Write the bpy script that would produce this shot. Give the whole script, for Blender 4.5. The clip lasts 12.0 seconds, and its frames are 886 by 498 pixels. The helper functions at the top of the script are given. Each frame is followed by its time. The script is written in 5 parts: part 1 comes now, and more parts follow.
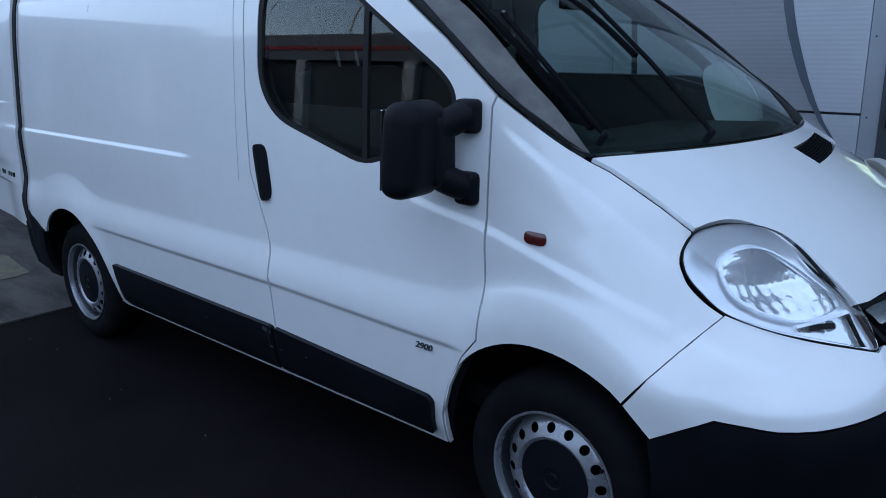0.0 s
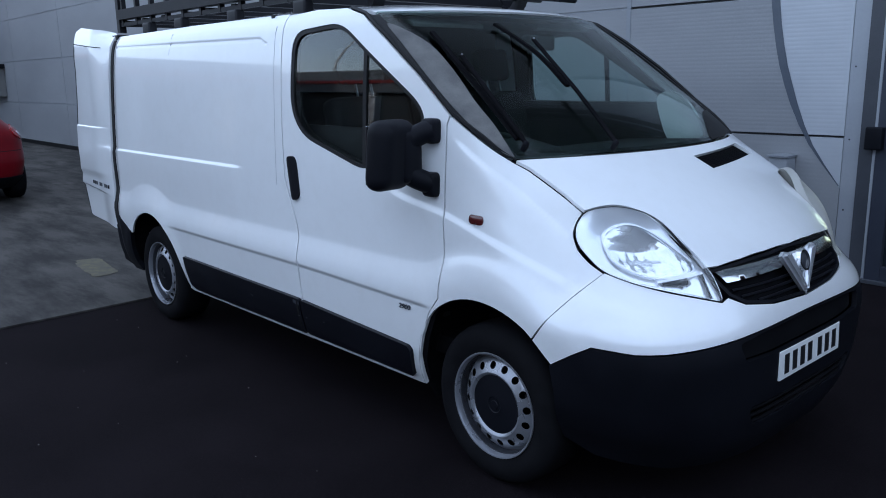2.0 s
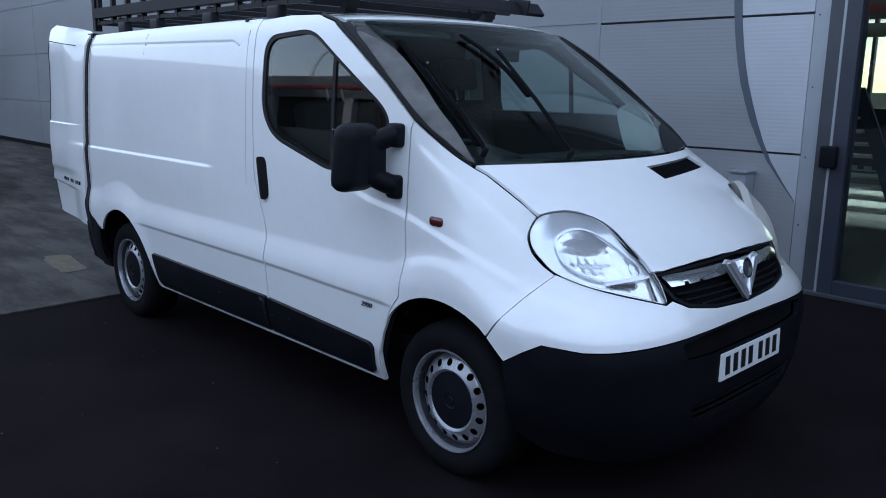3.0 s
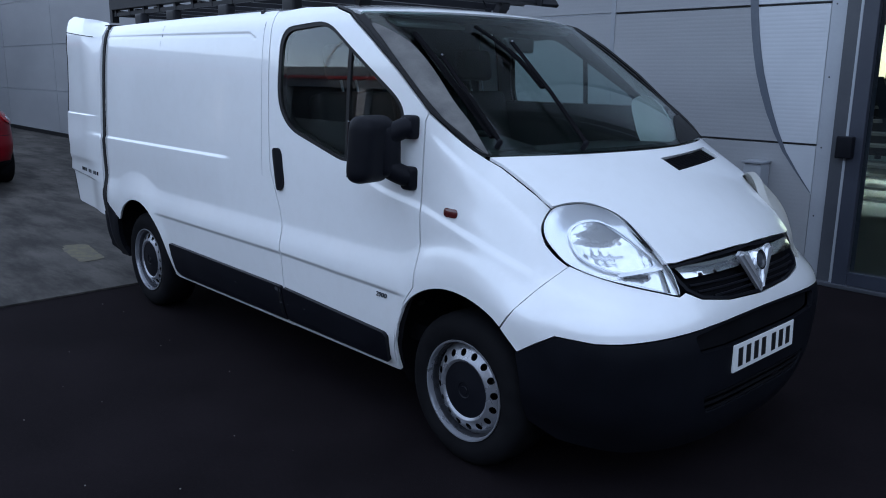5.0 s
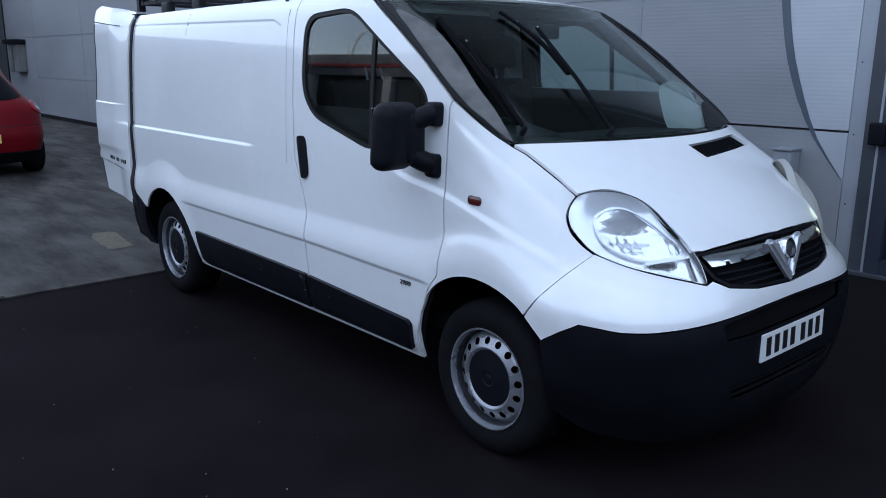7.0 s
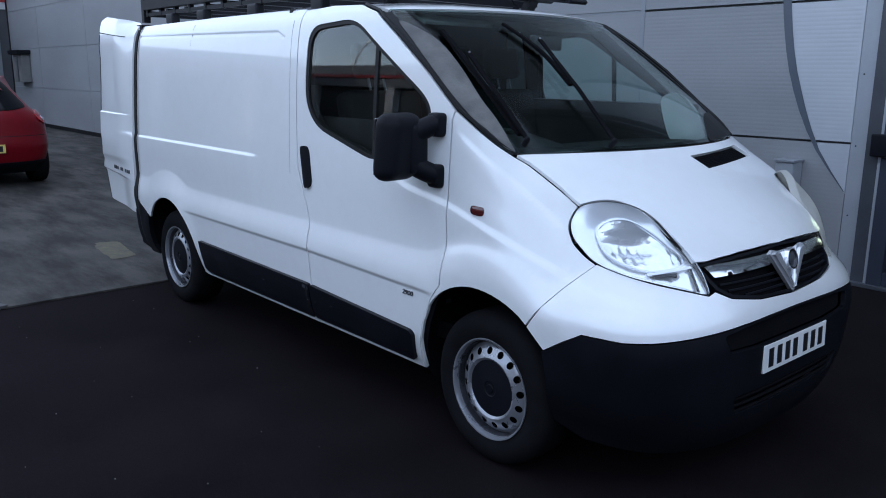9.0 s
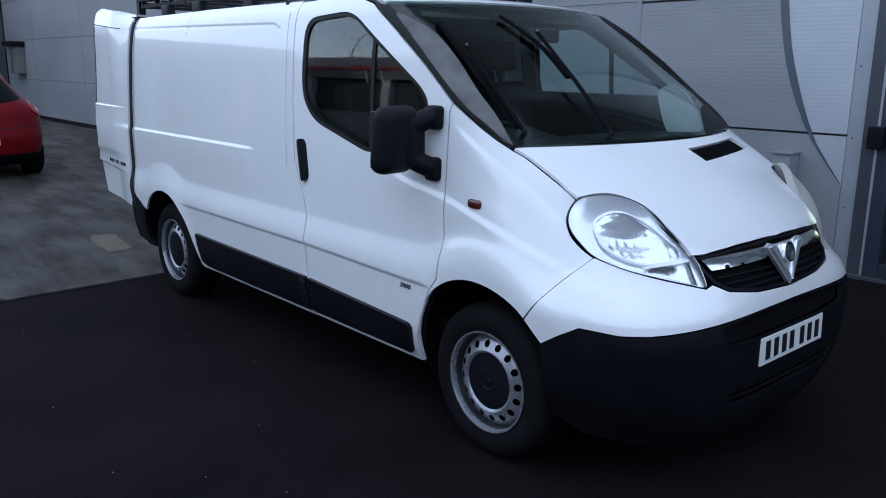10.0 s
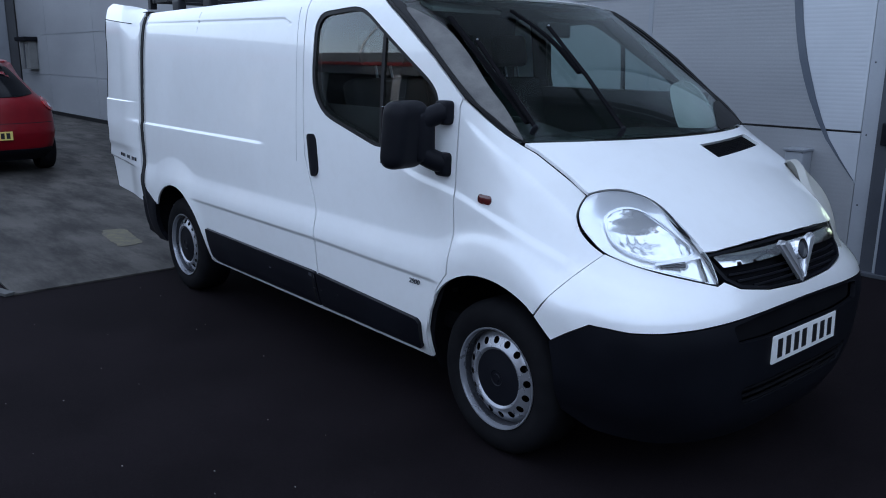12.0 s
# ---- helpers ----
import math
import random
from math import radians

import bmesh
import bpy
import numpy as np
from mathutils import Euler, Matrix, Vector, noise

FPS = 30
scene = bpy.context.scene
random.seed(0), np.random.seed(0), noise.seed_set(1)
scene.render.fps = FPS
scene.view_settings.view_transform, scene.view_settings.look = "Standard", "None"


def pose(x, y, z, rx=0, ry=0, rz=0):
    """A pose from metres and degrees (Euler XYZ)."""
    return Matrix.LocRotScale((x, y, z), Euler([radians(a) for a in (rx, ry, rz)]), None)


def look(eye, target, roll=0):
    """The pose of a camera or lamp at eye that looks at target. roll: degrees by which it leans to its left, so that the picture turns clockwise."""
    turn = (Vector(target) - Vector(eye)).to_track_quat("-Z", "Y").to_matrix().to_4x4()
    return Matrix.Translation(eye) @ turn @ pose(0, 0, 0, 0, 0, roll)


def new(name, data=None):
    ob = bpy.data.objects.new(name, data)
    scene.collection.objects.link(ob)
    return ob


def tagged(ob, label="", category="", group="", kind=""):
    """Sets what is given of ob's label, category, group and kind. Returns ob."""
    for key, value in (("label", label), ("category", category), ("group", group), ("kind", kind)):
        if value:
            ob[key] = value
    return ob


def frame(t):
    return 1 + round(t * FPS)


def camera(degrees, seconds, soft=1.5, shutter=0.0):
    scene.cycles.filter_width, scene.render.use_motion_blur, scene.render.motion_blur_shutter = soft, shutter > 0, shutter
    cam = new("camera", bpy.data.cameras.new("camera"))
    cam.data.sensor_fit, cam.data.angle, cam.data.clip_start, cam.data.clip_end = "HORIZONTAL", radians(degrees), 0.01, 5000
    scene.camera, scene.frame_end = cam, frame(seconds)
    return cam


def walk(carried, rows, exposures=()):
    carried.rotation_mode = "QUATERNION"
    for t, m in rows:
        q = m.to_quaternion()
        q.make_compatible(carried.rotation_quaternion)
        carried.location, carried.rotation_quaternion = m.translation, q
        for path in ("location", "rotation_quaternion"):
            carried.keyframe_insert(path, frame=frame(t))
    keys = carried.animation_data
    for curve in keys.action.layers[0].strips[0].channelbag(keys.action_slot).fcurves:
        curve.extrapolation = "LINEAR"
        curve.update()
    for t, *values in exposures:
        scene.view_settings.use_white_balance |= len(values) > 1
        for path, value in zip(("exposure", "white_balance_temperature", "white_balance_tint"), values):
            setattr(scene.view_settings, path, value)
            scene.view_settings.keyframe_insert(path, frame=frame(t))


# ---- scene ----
cam = camera(58.2, 12.0, soft=1.0)
PATH = [
    (0, (1.216, -2.659, 1.582), (-0.089, -1.228, 1.079), -0.4),
    (0.5, (1.481, -2.775, 1.609), (0.138, -1.38, 1.108), -0.7),
    (1, (1.771, -2.822, 1.597), (0.281, -1.575, 1.12), 0.0),
    (1.5, (1.98, -2.906, 1.609), (0.435, -1.699, 1.214), -0.3),
    (2, (2.064, -2.982, 1.586), (0.617, -1.669, 1.161), -1.0),
    (2.5, (2.124, -3.031, 1.585), (0.717, -1.681, 1.139), 0.1),
    (3, (2.193, -3.026, 1.578), (0.786, -1.663, 1.175), 0.8),
    (5, (2.208, -3.045, 1.591), (0.782, -1.71, 1.161), 0.7),
    (5.5, (2.2, -3.04, 1.591), (0.777, -1.71, 1.138), 0.6),
    (6, (2.196, -3.041, 1.591), (0.77, -1.724, 1.112), 0.6),
    (6.5, (2.202, -3.033, 1.584), (0.754, -1.732, 1.123), 0.4),
    (7, (2.202, -3.033, 1.584), (0.739, -1.749, 1.126), 0.4),
    (9, (2.207, -3.039, 1.583), (0.735, -1.755, 1.151), 0.5),
    (9.5, (2.204, -3.041, 1.589), (0.737, -1.755, 1.147), 0.4),
    (10, (2.201, -3.04, 1.588), (0.739, -1.752, 1.136), 0.5),
    (10.5, (2.2, -3.038, 1.582), (0.732, -1.764, 1.114), 0.5),
    (11, (2.194, -3.037, 1.585), (0.728, -1.761, 1.114), 0.7),
    (11.5, (2.193, -3.027, 1.582), (0.721, -1.758, 1.107), 0.4),
    (12, (2.194, -3.032, 1.582), (0.717, -1.764, 1.121), 0.6),
]
walk(cam, [(t, look(eye, target, roll)) for t, eye, target, roll in PATH],
     exposures=[(0, 1.61, 6100, 13), (0.7, 1.65, 6250, 13), (1.5, 1.94, 6450, 14), (2.0, 1.96, 6600, 15), (2.6, 1.87, 6600, 15), (5.5, 1.90, 6650, 16), (7.0, 2.02, 6750, 16), (9, 2.00, 6750, 16), (12, 1.98, 6750, 16)])

from mathutils.geometry import delaunay_2d_cdt

# ---- daylight: open shade under a pale sky ----
CLOUD = (2.7, 3.5, 4.6)
world = bpy.data.worlds.new("sky")
scene.world = world
world.use_nodes = True
wn = world.node_tree
sky = wn.nodes.new("ShaderNodeTexSky")
sky.sky_type = "NISHITA"
sky.sun_disc = False
sky.sun_elevation, sky.sun_rotation = radians(24), radians(-20)
sky.air_density, sky.dust_density, sky.ozone_density = 1.0, 1.2, 1.2
# broken cloud over the whole sky
spread = wn.nodes.new("ShaderNodeTexCoord")
puffs = wn.nodes.new("ShaderNodeTexNoise")
puffs.inputs["Scale"].default_value, puffs.inputs["Detail"].default_value, puffs.inputs["Roughness"].default_value = 2.6, 6, 0.55
wn.links.new(spread.outputs["Generated"], puffs.inputs["Vector"])
cover = wn.nodes.new("ShaderNodeMapRange")
cover.inputs[1].default_value, cover.inputs[2].default_value, cover.inputs[3].default_value, cover.inputs[4].default_value = 0.35, 0.65, 0.30, 0.95
wn.links.new(puffs.outputs["Fac"], cover.inputs[0])
overcast = wn.nodes.new("ShaderNodeMix")
overcast.data_type = "RGBA"
overcast.inputs[7].default_value = (CLOUD[0], CLOUD[1], CLOUD[2], 1)
wn.links.new(cover.outputs[0], overcast.inputs[0])
wn.links.new(sky.outputs[0], overcast.inputs[6])
wn.links.new(overcast.outputs[2], wn.nodes["Background"].inputs[0])
wn.nodes["Background"].inputs[1].default_value = 0.13
sun = new("sun", bpy.data.lights.new("sun", "SUN"))
sun.data.energy, sun.data.angle, sun.data.color = 0.6, radians(12), (1.0, 0.96, 0.91)
sun.matrix_world = look((0, 0, 0), (math.sin(radians(20)) * 0.91, -math.cos(radians(20)) * 0.91, -0.41))


# ---- materials ----
def shader(name, color=(0.5, 0.5, 0.5), rough=0.5, metal=0.0, **more):
    mat = bpy.data.materials.new(name)
    mat.use_nodes = True
    b = mat.node_tree.nodes["Principled BSDF"]
    b.inputs["Base Color"].default_value = (*color, 1)
    b.inputs["Roughness"].default_value = rough
    b.inputs["Metallic"].default_value = metal
    for key, value in more.items():
        b.inputs[key.replace("_", " ")].default_value = value
    return mat


def node(mat, kind, **values):
    n = mat.node_tree.nodes.new(kind)
    for key, value in values.items():
        n.inputs[key].default_value = value
    return n


def link(mat, a, b):
    mat.node_tree.links.new(a, b)


def noise_tex(mat, scale, detail=5, rough=0.6, stretch=(1, 1, 1)):
    geo = node(mat, "ShaderNodeNewGeometry")
    mapping = node(mat, "ShaderNodeMapping")
    mapping.inputs["Scale"].default_value = stretch
    link(mat, geo.outputs["Position"], mapping.inputs[0])
    n = node(mat, "ShaderNodeTexNoise", Scale=scale, Detail=detail, Roughness=rough)
    link(mat, mapping.outputs[0], n.inputs["Vector"])
    return n.outputs["Fac"]


def ramp(mat, fac, stops):
    r = node(mat, "ShaderNodeValToRGB")
    e = r.color_ramp.elements
    while len(e) < len(stops):
        e.new(0.5)
    for el, (pos, col) in zip(e, stops):
        el.position, el.color = pos, (*col, 1)
    link(mat, fac, r.inputs[0])
    return r.outputs[0]


def mixed(mat, fac, a, b, mode="MIX"):
    m = mat.node_tree.nodes.new("ShaderNodeMix")
    m.data_type, m.blend_type = "RGBA", mode
    if isinstance(fac, float):
        m.inputs[0].default_value = fac
    else:
        link(mat, fac, m.inputs[0])
    for socket, value in ((m.inputs[6], a), (m.inputs[7], b)):
        if isinstance(value, tuple):
            socket.default_value = (*value, 1)
        else:
            link(mat, value, socket)
    return m.outputs[2]


def coat(mat, color):
    link(mat, color, mat.node_tree.nodes["Principled BSDF"].inputs["Base Color"])
    return mat


def bump(mat, fac, strength, distance):
    b = node(mat, "ShaderNodeBump", Strength=strength, Distance=distance)
    link(mat, fac, b.inputs["Height"])
    link(mat, b.outputs[0], mat.node_tree.nodes["Principled BSDF"].inputs["Normal"])
    return mat


def rough_by(mat, fac, lo, hi):
    m = node(mat, "ShaderNodeMapRange")
    m.inputs[3].default_value, m.inputs[4].default_value = lo, hi
    link(mat, fac, m.inputs[0])
    link(mat, m.outputs[0], mat.node_tree.nodes["Principled BSDF"].inputs["Roughness"])
    return mat


def speckled(name, dark, light, scale, rough=(0.4, 0.6), fine=120, depth=0.0005, stretch=(1, 1, 1), metal=0.0, **more):
    """A surface with broad stains, fine grain and slight relief."""
    mat = shader(name, light, rough[1], metal, **more)
    broad, grain = noise_tex(mat, scale, 6, 0.6, stretch), noise_tex(mat, fine, 3)
    base = ramp(mat, broad, [(0.32, dark), (0.68, light)])
    coat(mat, mixed(mat, 0.25, base, ramp(mat, grain, [(0.3, dark), (0.7, light)])))
    rough_by(mat, broad, rough[0], rough[1])
    return bump(mat, grain, 0.35, depth)


WHITE = shader("white_paint", (0.80, 0.81, 0.82), 0.28, 0.0, Coat_Weight=1.0, Coat_Roughness=0.05)
dirt = noise_tex(WHITE, 1.3, 2, 0.4)
film = noise_tex(WHITE, 11, 6, 0.65)
paint = ramp(WHITE, dirt, [(0.15, (0.775, 0.785, 0.79)), (0.75, (0.82, 0.83, 0.835))])
coat(WHITE, mixed(WHITE, 1.0, paint, ramp(WHITE, film, [(0.30, (0.975, 0.972, 0.966)), (0.55, (1.0, 1.0, 1.0))]), "MULTIPLY"))
PLASTIC = speckled("black_plastic", (0.0040, 0.0044, 0.0064), (0.0086, 0.0093, 0.0132), 3, (0.42, 0.60), 300, 0.0006, Specular_IOR_Level=0.10)
TRIM = speckled("side_trim_plastic", (0.004, 0.0042, 0.0066), (0.0085, 0.009, 0.0128), 4, (0.36, 0.52), 260, 0.0004, Specular_IOR_Level=0.16)
SEAL = speckled("black_rubber_seal", (0.005, 0.005, 0.006), (0.010, 0.010, 0.011), 8, (0.5, 0.7), 200, 0.0002, Specular_IOR_Level=0.25)
VOID = speckled("black_underbody", (0.004, 0.004, 0.0052), (0.008, 0.008, 0.0095), 4, (0.8, 0.95), 90, 0.001, Specular_IOR_Level=0.05)
RUBBER = speckled("tyre_rubber", (0.005, 0.005, 0.006), (0.011, 0.011, 0.0125), 10, (0.7, 0.9), 200, 0.0005, Specular_IOR_Level=0.05)
# darker copy of the wheel silver: the barrel's shade is in its colour
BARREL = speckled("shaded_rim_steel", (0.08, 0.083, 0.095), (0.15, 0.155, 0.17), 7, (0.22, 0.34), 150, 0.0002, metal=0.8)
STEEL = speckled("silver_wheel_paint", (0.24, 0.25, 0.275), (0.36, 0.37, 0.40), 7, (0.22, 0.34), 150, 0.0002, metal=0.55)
CHROME = shader("chrome", (0.86, 0.87, 0.88), 0.05, 1.0)
rough_by(CHROME, noise_tex(CHROME, 30, 4), 0.06, 0.16)
FACET = shader("lamp_reflector", (0.84, 0.87, 0.90), 0.16, 0.75)
cells = node(FACET, "ShaderNodeTexVoronoi", Scale=120.0)
link(FACET, node(FACET, "ShaderNodeNewGeometry").outputs["Position"], cells.inputs["Vector"])
bump(FACET, cells.outputs["Distance"], 0.14, 0.004)
SILVER = shader("lamp_silver", (0.86, 0.89, 0.93), 0.20, 0.55, Coat_Weight=0.6)
bump(SILVER, noise_tex(SILVER, 9, 2, 0.4), 0.18, 0.012)
SATIN = speckled("lamp_bezel", (0.66, 0.68, 0.71), (0.78, 0.80, 0.83), 9, (0.16, 0.26), 160, 0.0002, metal=0.7)
# pillar trim whose mottling paints the cloud reflections of the glass
PILLAR_TRIM = speckled("pillar_plastic_with_sky_mottle", (0.034, 0.034, 0.036), (0.155, 0.150, 0.142), 6, (0.6, 0.8), 200, 0.0004)
PALE = speckled("pale_stand_in", (0.66, 0.66, 0.63), (0.78, 0.78, 0.75), 7, (0.6, 0.8), 200, 0.0004)
BULB = shader("frosted_lamp_cap", (0.62, 0.65, 0.69), 0.2, 0.5)
SCREEN_GLASS = shader("windscreen_glass", (0.58, 0.72, 0.70), 0.0, 0.0, Transmission_Weight=1.0, IOR=1.16)
GLASS = shader("tinted_glass", (0.70, 0.80, 0.79), 0.0, 0.0, Transmission_Weight=1.0, IOR=1.45)
DIM_GLASS = shader("dim_green_glass", (0.30, 0.40, 0.37), 0.0, 0.0, Transmission_Weight=1.0, IOR=1.45)
CLEAR = shader("clear_lens", (0.97, 0.98, 0.99), 0.02, 0.0, Transmission_Weight=1.0, IOR=1.40)
# opaque grey: the far clear lens's pale look is put into the colour
FAR_LAMP = shader("pale_far_lamp", (0.35, 0.345, 0.32), 0.45, 0.0, Transmission_Weight=0.08)
AMBER = shader("amber_lens", (0.085, 0.014, 0.014), 0.12, 0.0, Coat_Weight=0.5)
# cloth, dash and bulkhead near black, holding the cab's shade in their colour
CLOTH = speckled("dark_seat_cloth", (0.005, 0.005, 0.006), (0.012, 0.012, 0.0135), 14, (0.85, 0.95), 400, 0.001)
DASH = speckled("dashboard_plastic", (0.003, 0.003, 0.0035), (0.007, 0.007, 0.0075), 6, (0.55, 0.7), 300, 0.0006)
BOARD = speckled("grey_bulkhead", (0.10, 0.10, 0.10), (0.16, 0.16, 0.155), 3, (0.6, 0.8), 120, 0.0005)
BULKHEAD = speckled("shaded_bulkhead", (0.008, 0.008, 0.009), (0.016, 0.016, 0.017), 3, (0.6, 0.8), 120, 0.0005)
PLATE_W = shader("plate_white", (0.74, 0.75, 0.74), 0.35)
PLATE_Y = shader("plate_yellow", (0.70, 0.55, 0.16), 0.35)
INK = shader("plate_black", (0.012, 0.012, 0.014), 0.4)
RACK = speckled("black_rack_steel", (0.006, 0.006, 0.008), (0.014, 0.015, 0.019), 6, (0.4, 0.6), 200, 0.0004, Specular_IOR_Level=0.3)
RED = shader("red_car_paint", (0.25, 0.006, 0.010), 0.28, 0.0, Coat_Weight=0.10, Coat_Roughness=0.05, Specular_IOR_Level=0.2)
coat(RED, ramp(RED, noise_tex(RED, 3, 5), [(0.3, (0.135, 0.0022, 0.0065)), (0.7, (0.18, 0.003, 0.008))]))
TAIL = shader("tail_lens_red", (0.32, 0.010, 0.012), 0.10, 0.0, Coat_Weight=0.7)
FAR_GLASS = speckled("dim_shop_glazing", (0.012, 0.015, 0.020), (0.026, 0.031, 0.038), 0.4, (0.5, 0.7), 20, 0.0002)
DARKGLASS = shader("privacy_glass", (0.004, 0.0045, 0.006), 0.08, 0.0, Specular_IOR_Level=0.09)

# new tarmac: near black, fine stones
TARMAC = shader("new_tarmac", (0.02, 0.02, 0.023), 0.85, 0.0, Specular_IOR_Level=0.02)
grain = noise_tex(TARMAC, 190, 3, 0.7)
broad = noise_tex(TARMAC, 1.1, 6, 0.6)
tar = mixed(TARMAC, 0.5, ramp(TARMAC, grain, [(0.35, (0.0038, 0.0030, 0.0035)), (0.70, (0.0195, 0.0155, 0.0180))]),
            ramp(TARMAC, broad, [(0.35, (0.0042, 0.0034, 0.0040)), (0.65, (0.0135, 0.0105, 0.0122))]))
chips = ramp(TARMAC, noise_tex(TARMAC, 75, 2, 0.8), [(0.70, (0.0, 0.0, 0.0)), (0.76, (1.0, 1.0, 1.0))])
coat(TARMAC, mixed(TARMAC, chips, tar, (0.045, 0.042, 0.044)))
rough_by(TARMAC, broad, 0.74, 0.95)
bump(TARMAC, grain, 0.7, 0.004)

# old concrete: tyre marks, stains, grit
CONCRETE = shader("worn_concrete", (0.2, 0.2, 0.2), 0.85, 0.0, Specular_IOR_Level=0.15)
c1 = noise_tex(CONCRETE, 0.55, 6, 0.62)
c2 = noise_tex(CONCRETE, 1.5, 7, 0.68, (0.55, 1.9, 1))
c3 = noise_tex(CONCRETE, 90, 3, 0.6)
con = ramp(CONCRETE, c1, [(0.30, (0.040, 0.037, 0.034)), (0.70, (0.108, 0.099, 0.090))])
con = mixed(CONCRETE, 0.85, con, ramp(CONCRETE, c2, [(0.39, (0.24, 0.24, 0.25)), (0.58, (1.0, 1.0, 1.0))]), "MULTIPLY")
con = mixed(CONCRETE, 0.5, con, ramp(CONCRETE, c3, [(0.3, (0.6, 0.6, 0.6)), (0.7, (1.0, 1.0, 1.0))]), "MULTIPLY")
coat(CONCRETE, con)
bump(CONCRETE, c3, 0.5, 0.002)
rough_by(CONCRETE, c1, 0.7, 0.92)
KERB = speckled("pale_concrete_edging", (0.045, 0.045, 0.045), (0.075, 0.075, 0.072), 5, (0.8, 0.9), 130, 0.002)
GRIT = speckled("pale_grit", (0.12, 0.11, 0.10), (0.30, 0.28, 0.25), 40, (0.7, 0.9), 200, 0.0005)
MARK = speckled("worn_yellow_paint", (0.050, 0.047, 0.040), (0.125, 0.106, 0.055), 12, (0.75, 0.9), 110, 0.001)

CLAD_L = speckled("pale_ribbed_cladding", (0.31, 0.33, 0.36), (0.37, 0.39, 0.42), 0.7, (0.35, 0.5), 60, 0.0003, (1, 1, 3), 0.3)
CLAD_D = speckled("grey_ribbed_cladding", (0.225, 0.232, 0.245), (0.285, 0.292, 0.305), 0.5, (0.50, 0.68), 60, 0.0003, (1, 1, 3), 0.2)
SWOOSH = speckled("dark_blue_grey_film", (0.055, 0.068, 0.090), (0.085, 0.100, 0.125), 1.5, (0.35, 0.5), 80, 0.0002)
FRAME = speckled("navy_door_frame", (0.018, 0.022, 0.034), (0.032, 0.038, 0.054), 2, (0.35, 0.5), 90, 0.0002)
FRAME_G = speckled("dark_grey_frame", (0.034, 0.038, 0.047), (0.058, 0.063, 0.074), 2, (0.35, 0.5), 90, 0.0002)
GATE = speckled("grey_door_rail", (0.15, 0.16, 0.18), (0.22, 0.23, 0.25), 1.2, (0.3, 0.45), 80, 0.0002, metal=0.2)
CORNER = speckled("grey_corner_trim", (0.21, 0.225, 0.25), (0.27, 0.285, 0.31), 1.2, (0.3, 0.45), 80, 0.0002, metal=0.2)
STRIP = speckled("brushed_aluminium", (0.42, 0.43, 0.45), (0.56, 0.57, 0.58), 4, (0.3, 0.45), 160, 0.0002, metal=0.8)
RENDER_W = speckled("white_fascia", (0.38, 0.39, 0.41), (0.46, 0.47, 0.49), 1.2, (0.5, 0.7), 60, 0.0004)
BAND = speckled("red_fascia_band", (0.24, 0.014, 0.018), (0.32, 0.020, 0.024), 2, (0.35, 0.5), 60, 0.0002)
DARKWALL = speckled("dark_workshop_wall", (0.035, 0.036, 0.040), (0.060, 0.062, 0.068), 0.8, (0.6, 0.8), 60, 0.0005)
GREYWALL = speckled("grey_far_facade", (0.085, 0.098, 0.115), (0.125, 0.140, 0.160), 0.3, (0.5, 0.7), 40, 0.0004)
TILE = speckled("showroom_floor", (0.055, 0.055, 0.054), (0.10, 0.098, 0.092), 1.5, (0.4, 0.55), 70, 0.0002)
COUNTER = speckled("pale_green_panel", (0.30, 0.38, 0.34), (0.40, 0.48, 0.44), 5, (0.4, 0.6), 90, 0.0003)
BEAM = speckled("pale_yellow_beam", (0.50, 0.44, 0.30), (0.62, 0.56, 0.40), 3, (0.5, 0.7), 60, 0.0003)
TREAD = speckled("pale_stair_tread", (0.50, 0.47, 0.40), (0.62, 0.59, 0.50), 5, (0.4, 0.6), 90, 0.0003)
POLE = speckled("white_pole_paint", (0.70, 0.71, 0.72), (0.80, 0.80, 0.80), 3, (0.3, 0.45), 90, 0.0002)


# ---- building blocks ----
def knots(k, v):
    """A smooth curve through knots (v, value)."""
    if v <= k[0][0]:
        return k[0][1]
    if v >= k[-1][0]:
        return k[-1][1]
    for n in range(len(k) - 1):
        (a, p), (b, q) = k[n], k[n + 1]
        if v <= b:
            h, slope = b - a, (q - p) / (b - a)
            before = (p - k[n - 1][1]) / (a - k[n - 1][0]) if n else slope
            after = (k[n + 2][1] - q) / (k[n + 2][0] - b) if n + 2 < len(k) else slope
            m0 = 0 if before * slope <= 0 else 2 * before * slope / (before + slope)
            m1 = 0 if after * slope <= 0 else 2 * after * slope / (after + slope)
            u = (v - a) / h
            return ((1 + 2 * u) * (1 - u) ** 2 * p + u * (1 - u) ** 2 * h * m0 + u * u * (3 - 2 * u) * q + u * u * (u - 1) * h * m1)


def step(a, b, v):
    u = min(1.0, max(0.0, (v - a) / (b - a)))
    return u * u * (3 - 2 * u)


def flow(points, closed=True, per=6):
    """A rounded line through a few points."""
    n, out = len(points), []
    for i in range(n if closed else n - 1):
        p = [points[(i + k) % n] if closed else points[min(n - 1, max(0, i + k))] for k in (-1, 0, 1, 2)]
        for j in range(per):
            t = j / per
            out.append(tuple(0.5 * (2 * b + (c - a) * t + (2 * a - 5 * b + 4 * c - d) * t * t + (3 * b - a - 3 * c + d) * t ** 3)
                             for a, b, c, d in zip(*p)))
    return out if closed else out + [tuple(points[-1])]


